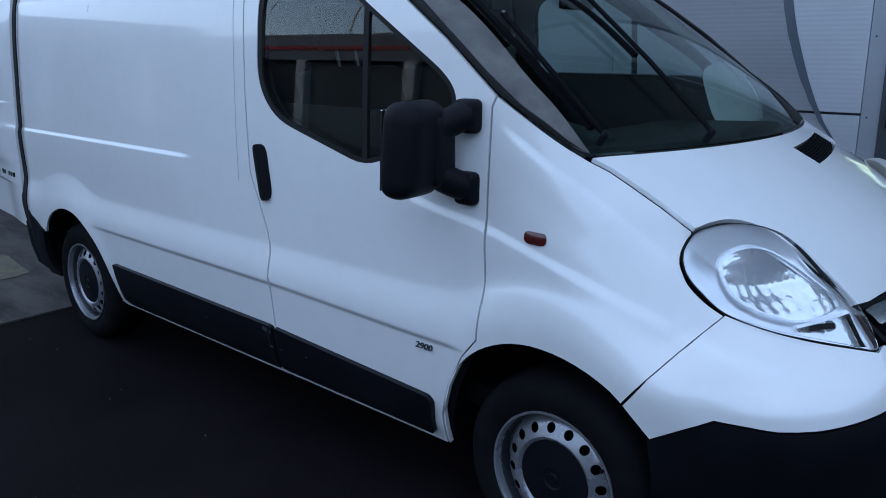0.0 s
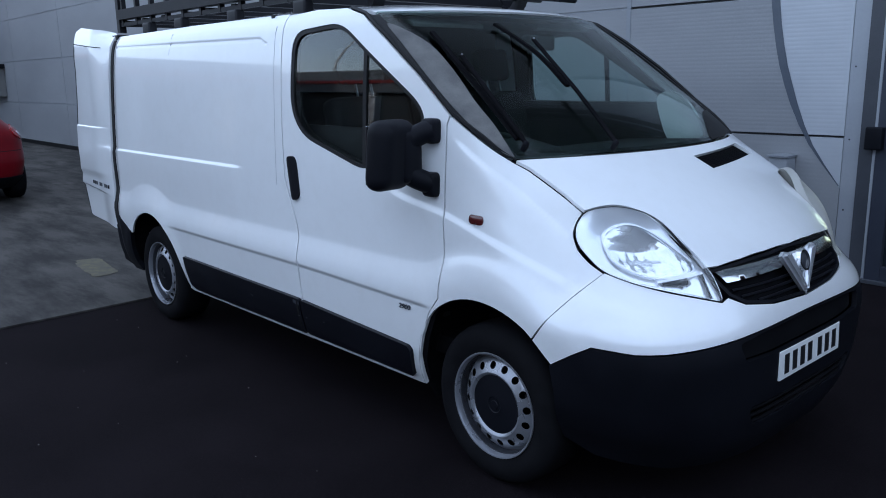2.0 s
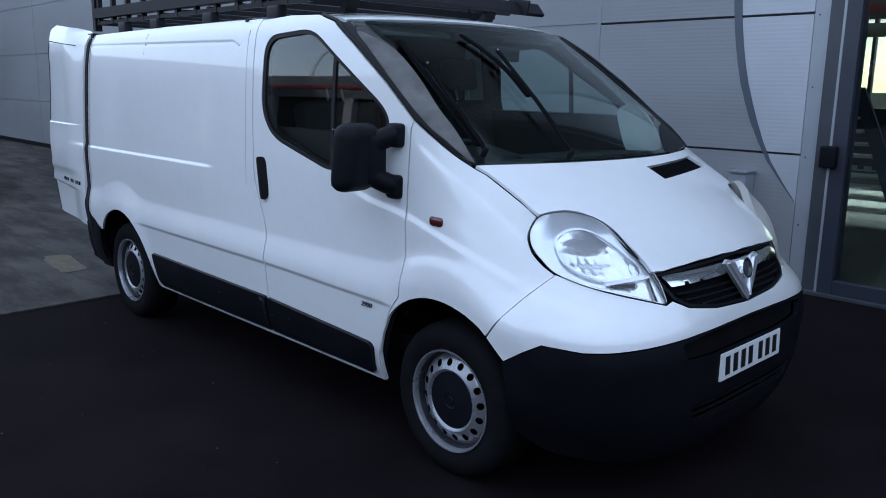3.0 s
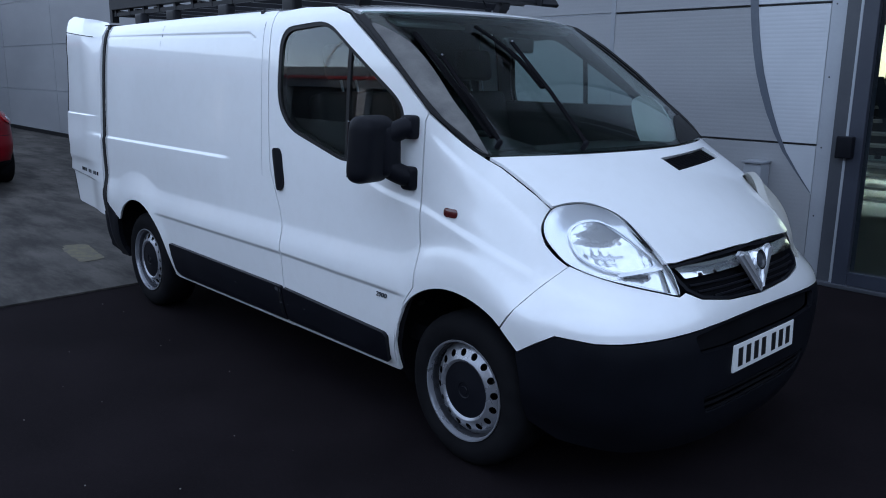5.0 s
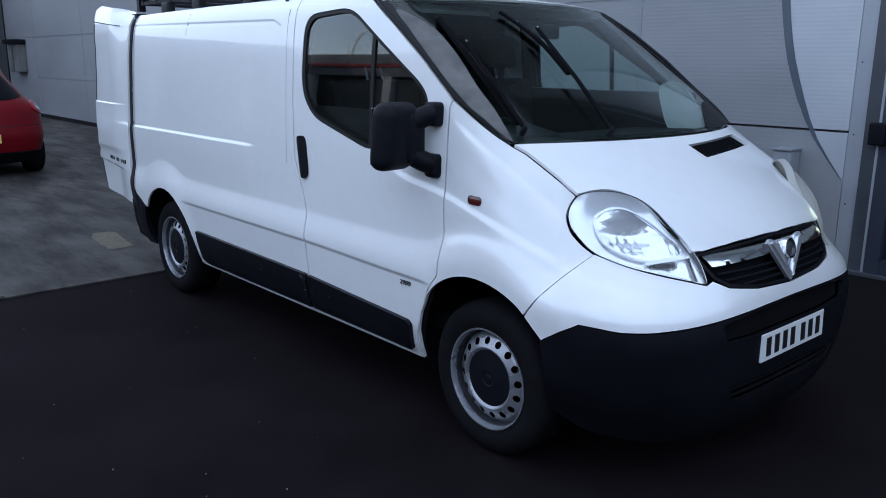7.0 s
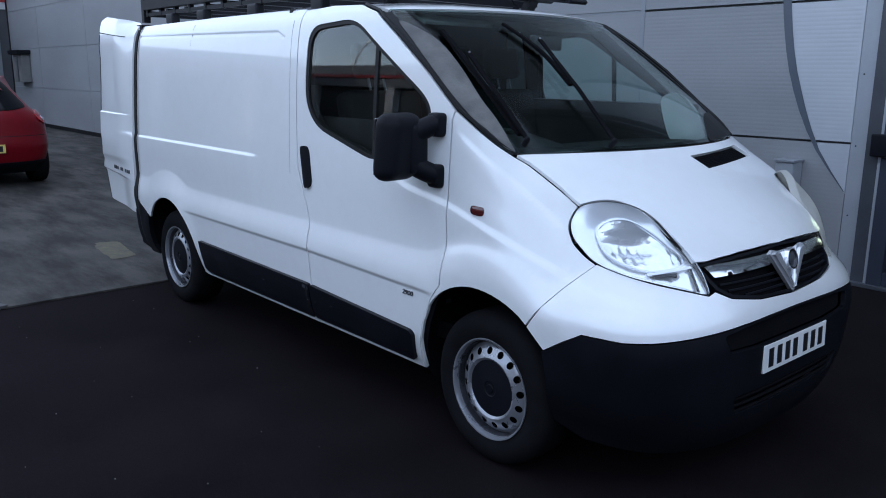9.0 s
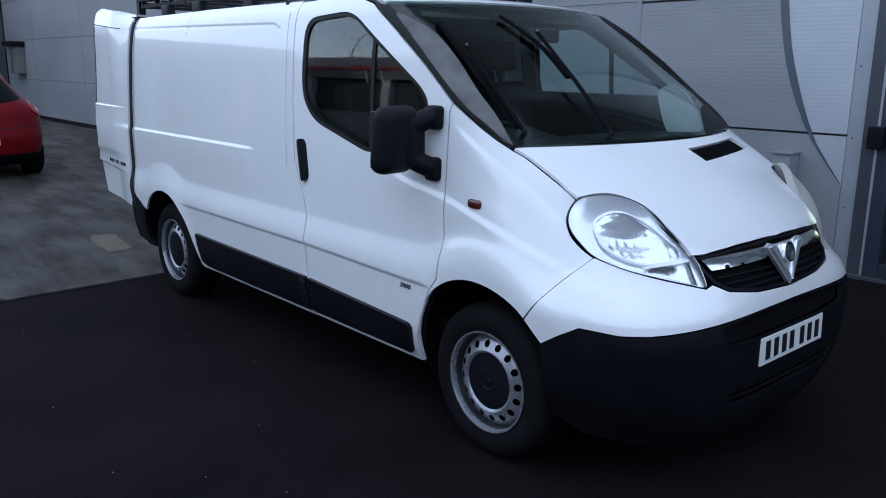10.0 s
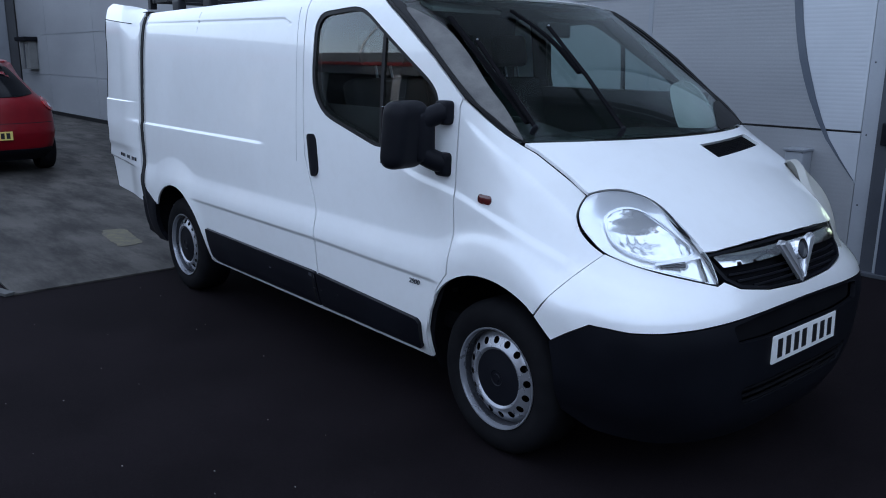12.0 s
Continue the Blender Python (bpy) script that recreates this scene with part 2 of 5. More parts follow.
def arc(cx, cz, r, a0, a1, n=24):
    """Points of an arc from a0 to a1 degrees."""
    return [(cx + r * math.cos(radians(a0 + (a1 - a0) * i / n)), cz + r * math.sin(radians(a0 + (a1 - a0) * i / n))) for i in range(n + 1)]


def rounded(points, r, per=4):
    """A polygon with its corners rounded by r."""
    out, n = [], len(points)
    for i in range(n):
        a, b, c = (Vector(points[(i + k) % n]) for k in (-1, 0, 1))
        d0, d1 = min(r, (a - b).length * 0.45), min(r, (c - b).length * 0.45)
        p, q = b + (a - b).normalized() * d0, b + (c - b).normalized() * d1
        out += [tuple((1 - t) ** 2 * p + 2 * t * (1 - t) * b + t * t * q) for t in [k / per for k in range(per + 1)]]
    return out


def dense(points, gap):
    out = []
    for a, b in zip(points, points[1:] + points[:1]):
        n = max(1, int(math.hypot(b[0] - a[0], b[1] - a[1]) / gap))
        out += [(a[0] + (b[0] - a[0]) * i / n, a[1] + (b[1] - a[1]) * i / n) for i in range(n)]
    return out


def inside(p, poly):
    x, y, hit = p[0], p[1], False
    for (ax, ay), (bx, by) in zip(poly, poly[1:] + poly[:1]):
        if (ay > y) != (by > y) and x < (bx - ax) * (y - ay) / (by - ay) + ax:
            hit = not hit
    return hit


def clear_of(p, polys, gap):
    for poly in polys:
        for q in poly:
            if (q[0] - p[0]) ** 2 + (q[1] - p[1]) ** 2 < gap * gap:
                return False
    return True


def attach(ob, parent, label="", kind=""):
    if parent is not None:
        ob.parent = parent
    return tagged(ob, label, kind=kind)


def sheet(name, outline, surf, mat, parent, holes=(), grid=(0.05, 0.05), levels=(), thick=0.012, lift=0.0, flip=False, label="", gap=0.03, sink=None, trace=()):
    """A curved panel: the outline in (u, v) laid on surf(u, v), with thickness. lift: how far it stands proud of the surface."""
    outline = dense(outline, gap)
    holes = [dense(h, gap) for h in holes]
    rings = [outline, *holes]
    us, vs = [p[0] for p in outline], [p[1] for p in outline]
    pts = [p for ring in rings for p in ring]
    edges, start = [], 0
    for ring in rings:
        edges += [(start + i, start + (i + 1) % len(ring)) for i in range(len(ring))]
        start += len(ring)
    cols = [min(us) + grid[0] * (i + 0.5) for i in range(int((max(us) - min(us)) / grid[0]))]
    rows = [min(vs) + grid[1] * (i + 0.5) for i in range(int((max(vs) - min(vs)) / grid[1]))]
    rows = sorted([r for r in rows if all(abs(r - l) > 0.3 * grid[1] for l in levels)] + [l for l in levels if min(vs) < l < max(vs)])
    for u in cols:
        for v in rows:
            if inside((u, v), outline) and not any(inside((u, v), h) for h in holes) and clear_of((u, v), rings, 0.008):
                pts.append((u, v))
    kept = [p for p in trace if inside(p, outline) and not any(inside(p, h) for h in holes) and clear_of(p, rings, 0.004)]
    if kept:
        lane = [p for i, p in enumerate(kept) if i % 3 == 1]
        ring_count = sum(len(r) for r in rings)
        pts = pts[:ring_count] + [p for p in pts[ring_count:] if clear_of(p, [lane], 0.022)] + kept
    verts, _, tris, _, _, _ = delaunay_2d_cdt([Vector(p) for p in pts], edges, [], 0, 1e-5)
    verts = [(v.x, v.y) for v in verts]
    keep = []
    for tri in tris:
        c = (sum(verts[i][0] for i in tri) / len(tri), sum(verts[i][1] for i in tri) / len(tri))
        if inside(c, outline) and not any(inside(c, h) for h in holes):
            keep.append(tuple(tri))
    e, front, normals = 1e-3, [], []
    for u, v in verts:
        p = Vector(surf(u, v))
        du, dv = Vector(surf(u + e, v)) - Vector(surf(u - e, v)), Vector(surf(u, v + e)) - Vector(surf(u, v - e))
        n = du.cross(dv).normalized()
        front.append(p + n * (lift - (sink(u, v) if sink else 0.0)))
        normals.append(n)
    if sink:
        return solid(name, front, normals, keep, thick, mat, parent, flip, label, own=False)
    return solid(name, front, normals, keep, thick, mat, parent, flip, label)


def solid(name, front, normals, tris, thick, mat, parent, flip, label, own=True):
    n = len(front)
    sides = {}
    for tri in tris:
        for a, b in zip(tri, tri[1:] + tri[:1]):
            sides[(a, b)] = True
    rim = [s for s in sides if (s[1], s[0]) not in sides]
    if flip:
        front, normals = [Vector((p.x, -p.y, p.z)) for p in front], [Vector((p.x, -p.y, p.z)) for p in normals]
    back = [p - m * thick for p, m in zip(front, normals)]
    vs, ns = front + back, normals + [-m for m in normals]
    faces = list(tris) + [tuple(n + i for i in reversed(tri)) for tri in tris]
    for a, b in rim:
        k = len(vs)
        vs += [front[a], front[b], back[b], back[a]]
        way = (front[b] - front[a]).cross(normals[a]).normalized() * (-1 if flip else 1)
        ns += [way] * 4
        faces.append((k + 3, k + 2, k + 1, k))
    if flip:
        faces = [tuple(reversed(f)) for f in faces]
    me = bpy.data.meshes.new(name)
    me.from_pydata(vs, [], faces)
    me.polygons.foreach_set("use_smooth", [True] * len(me.polygons))
    if own:
        me.normals_split_custom_set_from_vertices(ns)
    me.materials.append(mat)
    return attach(new(name, me), parent, label)


def part(name, bm, mat, parent, label="", smooth=None):
    """Links a bmesh as one mesh object under a thing or under a part."""
    me = bpy.data.meshes.new(name)
    bm.normal_update()
    if smooth is not None:
        for f in bm.faces:
            f.smooth = True
        for ed in bm.edges:
            if len(ed.link_faces) == 2 and ed.calc_face_angle(0) > radians(smooth):
                ed.smooth = False
    bm.to_mesh(me)
    bm.free()
    me.materials.append(mat)
    return attach(new(name, me), parent, label)


def box(x0, x1, y0, y1, z0, z1, bevel=0.0, segments=2):
    bm = bmesh.new()
    bmesh.ops.create_cube(bm, size=1.0, matrix=Matrix.Translation(((x0 + x1) / 2, (y0 + y1) / 2, (z0 + z1) / 2)) @ Matrix.Diagonal((x1 - x0, y1 - y0, z1 - z0, 1)))
    if bevel:
        bmesh.ops.bevel(bm, geom=bm.edges[:], offset=bevel, segments=segments, affect="EDGES", profile=0.6)
    return bm


def turned(bm, m):
    bmesh.ops.transform(bm, matrix=m, verts=bm.verts[:])
    return bm


def lathe(profile, m, n=48):
    """A body turned round the local z axis from (radius, height) pairs."""
    bm = bmesh.new()
    rings = []
    for r, h in profile:
        rings.append([bm.verts.new((r * math.cos(2 * math.pi * i / n), r * math.sin(2 * math.pi * i / n), h)) for i in range(n)] if r > 1e-5 else [bm.verts.new((0, 0, h))])
    for a, b in zip(rings, rings[1:]):
        for i in range(n):
            j = (i + 1) % n
            f = [a[i % len(a)], a[j % len(a)], b[j % len(b)], b[i % len(b)]]
            f = [v for k, v in enumerate(f) if v not in f[:k]]
            if len(f) > 2:
                bm.faces.new(f)
    return turned(bm, m)


def tube(points, r, n=10, square=False, width=None):
    """A bar along a line of points."""
    bm = bmesh.new()
    pts, rings = [Vector(p) for p in points], []
    for i, p in enumerate(pts):
        way = (pts[min(i + 1, len(pts) - 1)] - pts[max(i - 1, 0)]).normalized()
        side = way.cross((0, 0, 1))
        side = side.normalized() if side.length > 1e-3 else Vector((1, 0, 0))
        up = side.cross(way)
        ring = []
        if square:
            w = width or r
            for a, b in ((-w, -r), (w, -r), (w, r), (-w, r)):
                ring.append(bm.verts.new(p + side * a + up * b))
        else:
            for k in range(n):
                a = 2 * math.pi * k / n
                ring.append(bm.verts.new(p + side * (r * math.cos(a)) + up * (r * math.sin(a))))
        rings.append(ring)
    k = len(rings[0])
    for a, b in zip(rings, rings[1:]):
        for i in range(k):
            bm.faces.new((a[i], a[(i + 1) % k], b[(i + 1) % k], b[i]))
    bm.faces.new(list(reversed(rings[0])))
    bm.faces.new(rings[-1])
    bmesh.ops.recalc_face_normals(bm, faces=bm.faces[:])
    return bm


def merged(*bms):
    out = bms[0]
    for b in bms[1:]:
        me = bpy.data.meshes.new("tmp")
        b.to_mesh(me)
        b.free()
        out.from_mesh(me)
        bpy.data.meshes.remove(me)
    return out


def thing(name, label, category, at=(0, 0, 0), group="", kind=""):
    ob = new(name)
    ob.location = at
    return tagged(ob, label, category, group, kind)


# ---- the van: front axle at x = 0, nose towards +x, right side towards -y ----
HALF = [(0.15, 0.776), (0.20, 0.801), (0.27, 0.826), (0.36, 0.869), (0.45, 0.891), (0.60, 0.906), (0.69, 0.912), (0.76, 0.911), (0.84, 0.908), (0.95, 0.905), (1.1, 0.901),
        (1.2, 0.897), (1.45, 0.882), (1.65, 0.866), (1.8, 0.843), (1.85, 0.825), (1.9, 0.785), (1.93, 0.72)]
NOSE = [(0.12, 0.75), (0.2, 0.80), (0.3, 0.845), (0.45, 0.862), (0.6, 0.862), (0.69, 0.848), (0.75, 0.832), (0.80, 0.810), (0.85, 0.785), (0.95, 0.745), (1.05, 0.705), (1.114, 0.68),
        (1.3, 0.60), (2.0, 0.5)]
BLUNT = [(0.2, 3.2), (0.45, 3.7), (0.6, 3.9), (0.70, 3.7), (0.78, 3.0), (0.86, 2.55), (0.95, 2.25), (1.1, 2.0), (2.0, 2.0)]
SWEEP = [(-0.75, -1.19), (-0.465, -1.10), (-0.225, -1.060), (-0.037, -1.008), (0.115, -0.960), (0.247, -0.913), (0.365, -0.870), (0.48, -0.825), (0.60, -0.793), (0.8, -0.76)]
SWEEP = [(x, -z) for x, z in SWEEP]
SHOULDER = [(-0.19, 1.436), (0.061, 1.274), (0.365, 1.114)]
HOOD = [(0.20, 1.318), (0.26, 1.280), (0.40, 1.195), (0.549, 1.105), (0.66, 1.025), (0.74, 0.955), (0.78, 0.905)]
SCREEN = [(-0.70, 1.920), (-0.64, 1.885), (-0.35, 1.712), (0.0, 1.474), (0.26, 1.283), (0.30, 1.252)]
ROOF = [(-4.0, 1.925), (-3.6, 1.938), (-2.6, 1.952), (-1.7, 1.955), (-1.3, 1.945), (-1.0, 1.930), (-0.78, 1.908), (-0.64, 1.888), (-0.55, 1.84)]
ROLL = [(-0.19, 0.0), (-0.075, 0.024), (0.0, 0.048), (0.061, 0.076), (0.12, 0.088), (0.20, 0.074), (0.28, 0.046), (0.37, 0.0), (0.42, 0.0)]
REAR, AXLE = -3.645, -3.098


def straight(k, v):
    for (a, p), (b, q) in zip(k, k[1:]):
        if v <= b or (b, q) == k[-1]:
            return p + (q - p) * (v - a) / (b - a)


def low_line(x):
    """Height of the soft break between the lower body and the side: it rises over the wheels."""
    z = 0.835 if x < 0.2 else 0.80 + 0.12 * step(0.28, 0.50, x)
    for cx in (0.0, AXLE):
        if abs(x - cx) < 0.58:
            arch = 0.33 + math.sqrt(0.59 ** 2 - (x - cx) ** 2)
            z = 0.5 * (z + arch + math.sqrt((z - arch) ** 2 + 0.0012))
    return z


def fold_line(x):
    """Height of the sharp fold along the lower side."""
    return 0.683 - 0.016 * step(-1.35, -0.30, x)


def groove_line(x):
    """Height of the roof-side groove: it sinks towards the front and turns down at its end."""
    return 1.784 - 0.0147 * (x + 1.63) - 0.025 * step(-1.66, -1.58, x)


def brow_line(x):
    return 1.236 - 0.66 * x


def features(x, z):
    """Pressed lines and wheel flares of the side, outwards."""
    y = 0.0
    band = step(-2.85, -2.65, x) * (1 - step(-0.36, -0.24, x))
    fold = fold_line(x)
    y -= 0.0095 * band * (1 - step(fold - 0.013, fold + 0.010, z)) * step(0.25, 0.42, z)
    drop = min(1.0, max(0.0, (low_line(x) - z) / 0.145))
    y += 0.024 * (0.35 * math.sin(math.pi / 2 * drop) + 0.65 * step(-0.15, 1.0, drop) - 0.65 * step(-0.15, 1.0, 0.0)) / (1 - 0.65 * step(-0.15, 1.0, 0.0))
    y += 0.009 * (1 - step(1.112, 1.136, z)) * step(0.80, 1.08, z) * (1 - step(-1.93, -1.80, x))
    line = groove_line(x)
    y -= 0.008 * (1 - step(-1.60, -1.56, x)) * step(line - 0.013, line - 0.003, z) * (1 - step(line + 0.003, line + 0.011, z))
    for cx in (0.0, AXLE):
        r = math.hypot(x - cx, z - 0.33)
        y += (0.008 if cx else 0.004) * math.exp(-((r - 0.41) / 0.06) ** 2) * step(0.30, 0.55, z)
    if -0.75 < x < 0.78:
        line = knots(SWEEP, x)
        ends = step(-0.70, -0.45, x) * (1 - step(0.62, 0.80, x))
        r = math.hypot(x, z - 0.36)
        y += 0.012 * step(0.60, 0.505, r) * step(0.36, 0.49, r) * step(0.50, 0.74, z) * step(-0.30, -0.17, x) * (1 - step(0.42, 0.62, x))
        crest = brow_line(x)
        y += 0.006 * step(-0.20, -0.10, x) * (1 - step(0.27, 0.36, x)) * (1 - step(crest - 0.010, crest + 0.014, z)) * step(crest - 0.13, crest - 0.02, z)
        y += 0.009 * ends * (1 - step(line - 0.020, line + 0.018, z)) * step(line - 0.22, line - 0.03, z)
    return y


def half_width(x, z):
    b, a = knots(HALF, z), knots(NOSE, z)
    y = b + features(x, z)
    if x > 0:
        n = knots(BLUNT, z)
        y *= max(0.0, 1 - (x / a) ** n) ** (1 / n)
    if -0.19 < x < 0.42 and z > 0.76:
        roll = knots(ROLL, x)
        q = min(1, max(0, (z - straight(SHOULDER, x) + 0.33) / 0.33))
        y -= roll * q ** 1.6
    y -= 0.015 * step(0.08, 0.0, x - REAR) ** 2
    return y


def side(x, z):
    return (x, -half_width(x, z), z)


def skirt(s, z):
    """The nose: s runs from the right side (0) round the front (1) to the left side (2)."""
    a, b, n = knots(NOSE, z), knots(HALF, z), knots(BLUNT, z)
    t = math.pi / 2 * s
    sn, cs = math.sin(t), math.cos(t)
    reach = sn * ((max(0.0, sn) / a) ** n + (abs(cs) / b) ** n) ** (-1 / n) if sn > 0 else 0.0
    b += features(min(reach, 0.8), z)
    if sn < 0:
        return (b * sn / cs, -b, z)
    if cs < 0 and sn < 1e-6:
        return (0.0, b, z)
    r = ((sn / a) ** n + (abs(cs) / b) ** n) ** (-1 / n)
    return (r * sn, -r * cs, z)


def hood(x, y):
    return (x, y, knots(HOOD, x + 0.31 * y * y))


def screen(x, y):
    return (x, y, knots(SCREEN, x + 0.31 * y * y))


def roof(x, y):
    q = x + 0.31 * y * y * (1 - 0.75 * step(-1.1, -2.2, x))
    crown = 0.012 + 0.040 * step(-0.65, -1.6, x)
    ribs = 0.0
    if x < -1.5:
        ribs = 0.006 * sum(math.exp(-((y - c) / 0.03) ** 2) for c in (-0.5, -0.25, 0, 0.25, 0.5)) * (1 - step(-1.75, -1.55, x))
    return (x, y, knots(ROOF, q) - crown * abs(y / 0.76) ** 3 + ribs)


def seam(x):
    """The line where bonnet and wing meet: half-width and height."""
    y, z = 0.78, straight(SHOULDER, x)
    for _ in range(30):
        y = 0.5 * y + 0.5 * half_width(x, z)
        z = knots(HOOD, x + 0.31 * y * y)
    return y, z


van = thing("van", "white panel van with open rear door, parked on dark tarmac", "van")

TRACE = [(x, knots(SWEEP, x) + d) for x in [-0.70 + 0.016 * i for i in range(66)] for d in (-0.030, -0.019, -0.010, 0.0, 0.009, 0.017, 0.028)]
BROW = [(x, straight(SHOULDER, x) - 0.14 + d) for x in [-0.19 + 0.016 * i for i in range(36)] for d in (-0.03, 0.0, 0.03, 0.06)]
CREST = [(x, brow_line(x) + d) for x in [-0.19 + 0.016 * i for i in range(34)] for d in (-0.018, -0.009, 0.001, 0.010, 0.018)]
FLARE = [(r * math.cos(math.radians(a)), 0.36 + r * math.sin(math.radians(a))) for a in range(30, 150, 3) for r in (0.48, 0.50, 0.52, 0.545)]
LOW = [(x, low_line(x) + d) for x in [-3.60 + 0.03 * i for i in range(140)] for d in (-0.05, -0.024, -0.010, 0.0, 0.012)]
FOLD = [(x, fold_line(x) + d) for x in [-2.84 + 0.02 * i for i in range(130)] for d in (-0.016, -0.009, -0.001, 0.007, 0.014)]
GROOVE = [(x, groove_line(x) + d) for x in [-3.62 + 0.02 * i for i in range(104)] for d in (-0.020, -0.013, -0.003, 0.003, 0.011, 0.018)]
ARCH_F = [(x if x < 0 else x * 1.16, z) for x, z in arc(-0.001, 0.364, 0.387, 188, 8, 36)]
ARCH_R = arc(AXLE + 0.03, 0.352, 0.385, 186, -10, 30)
WINDOW = rounded([(-1.333, 1.806), (-0.945, 1.829), (-0.36, 1.475), (-0.335, 1.378), (-0.72, 1.180), (-1.232, 1.314), (-1.340, 1.44)], 0.10, 5)
WINDOW_IN = rounded([(-1.308, 1.786), (-0.944, 1.809), (-0.381, 1.467), (-0.357, 1.387), (-0.722, 1.197), (-1.216, 1.327), (-1.314, 1.443)], 0.09, 5)
LEVELS = (1.112, 1.120, 1.128, 1.136)
PILLAR = [(-0.198, 1.437), (-0.40, 1.596), (-0.615, 1.742), (-0.80, 1.852), (-0.95, 1.890)]
DOOR = ([(-1.275, 0.276), (-1.272, 0.80), (-1.30, 0.90), (-1.392, 1.10), (-1.415, 1.40), (-1.430, 1.885)] + [(-1.2, 1.90)] + list(reversed(PILLAR))
        + [(-0.212, 1.405), (-0.216, 1.12), (-0.213, 0.84), (-0.222, 0.715), (-0.287, 0.640), (-0.355, 0.52), (-0.398, 0.40), (-0.413, 0.276)])
DOOR.reverse()


def shut(pts, by):
    """The outline drawn in by a few millimetres, for the gap round a panel."""
    cx, cz = sum(p[0] for p in pts) / len(pts), sum(p[1] for p in pts) / len(pts)
    return [(x - by * (1 if x > cx else -1), z - by * (1 if z > cz else -1)) for x, z in pts]


for flip in (False, True):
    # load-space side, with the rear wheel's arch
    quarter = [(REAR, 0.60), (-3.44, 0.57)] + ARCH_R[6:] + [(-2.70, 0.285), (-2.66, 0.272), (-1.281, 0.276), (-1.279, 0.80), (-1.307, 0.90), (-1.398, 1.10), (-1.421, 1.40),
               (-1.436, 1.893), (-2.5, 1.898), (REAR - 0.03, 1.885), (REAR - 0.02, 1.5), (REAR - 0.01, 1.0)]
    quarter = [p for n, p in enumerate(quarter) if n == 0 or math.dist(p, quarter[n - 1]) > 1e-4]
    panel = sheet("side_panel", quarter, side, WHITE, van, (), (0.045, 0.05), LEVELS, 0.014, flip=flip, trace=LOW + FOLD + GROOVE)
    sheet("panel_seam", [(-1.4745, 1.06), (-1.473, 1.06), (-1.499, 1.84), (-1.5005, 1.84)], side, RENDER_W, panel, thick=0.002, lift=0.0012, flip=flip)
    sheet("panel_seam", [(-2.7295, 1.735), (-2.728, 1.735), (-2.718, 1.862), (-2.7195, 1.862)], side, RENDER_W, panel, thick=0.002, lift=0.0012, flip=flip)
    # front door with its window
    door = sheet("front_door", shut(DOOR, 0.002), side, WHITE, van, (WINDOW,), (0.045, 0.05), LEVELS, 0.014, flip=flip, trace=TRACE + LOW + FOLD, label="white front door with black-framed window")
    sheet("window_seal", WINDOW, side, SEAL, door, (WINDOW_IN,), (0.02, 0.02), (), 0.016, lift=-0.003, flip=flip, gap=0.02)
    pane = sheet("window_glass", WINDOW_IN, side, GLASS, door, (), (0.06, 0.06), (), 0.004, lift=-0.010, flip=flip)
    pane.visible_shadow = False
    sheet("window_divider", [(-0.756, 1.215), (-0.732, 1.205), (-0.736, 1.69), (-0.760, 1.71)], side, SEAL, door, (), (0.02, 0.03), (), 0.014, lift=-0.004, flip=flip)
    grip = sheet("door_handle", rounded([(-1.378, 1.205), (-1.288, 1.222), (-1.252, 1.012), (-1.328, 0.996)], 0.055, 6), side, PLASTIC, door,
                 (), (0.012, 0.012), (), 0.012, lift=0.016, flip=flip, gap=0.012, label="black door handle",
                 sink=lambda u, v: 0.016 * min(1, abs(u + 1.311 - 0.20 * (1.11 - v)) / 0.05) ** 2)
    # sill trim, in two lengths
    for outline in ([(-2.612, 0.515), (-1.300, 0.502), (-1.285, 0.497), (-1.285, 0.318), (-2.545, 0.312), (-2.592, 0.335)],
                    [(-1.272, 0.500), (-0.443, 0.462), (-0.425, 0.445), (-0.445, 0.318), (-1.265, 0.320), (-1.272, 0.33)]):
        outline = rounded(list(reversed(outline)), 0.012, 4)
        sheet("side_trim", outline, side, TRIM, van, (), (0.06, 0.02), (), 0.022, lift=0.019, flip=flip, gap=0.02, label="black side rubbing strip")
    sheet("trim_joint", [(-1.322, 0.322), (-1.312, 0.490), (-1.296, 0.490), (-1.306, 0.322)][::-1], side, SEAL, van, thick=0.01, lift=0.0205, flip=flip)
    if not flip:
        scuffs = random.Random(11)
        for k in range(4):
            x, z = scuffs.uniform(-1.9, -0.6), scuffs.uniform(0.38, 0.44)
            w, h = scuffs.uniform(0.010, 0.022), scuffs.uniform(0.002, 0.003)
            sheet("scuff_mark", [(x, z), (x + w, z + 0.2 * h), (x + w * 0.9, z + h), (x, z + h)], side, FRAME_G, van, thick=0.002, lift=0.0225)
        sheet("trim_clip", rounded([(-1.345, 0.476), (-1.292, 0.470), (-1.289, 0.486), (-1.34, 0.494)], 0.006, 3), side, FRAME_G, van, thick=0.006, lift=0.020, label="small grey trim clip")
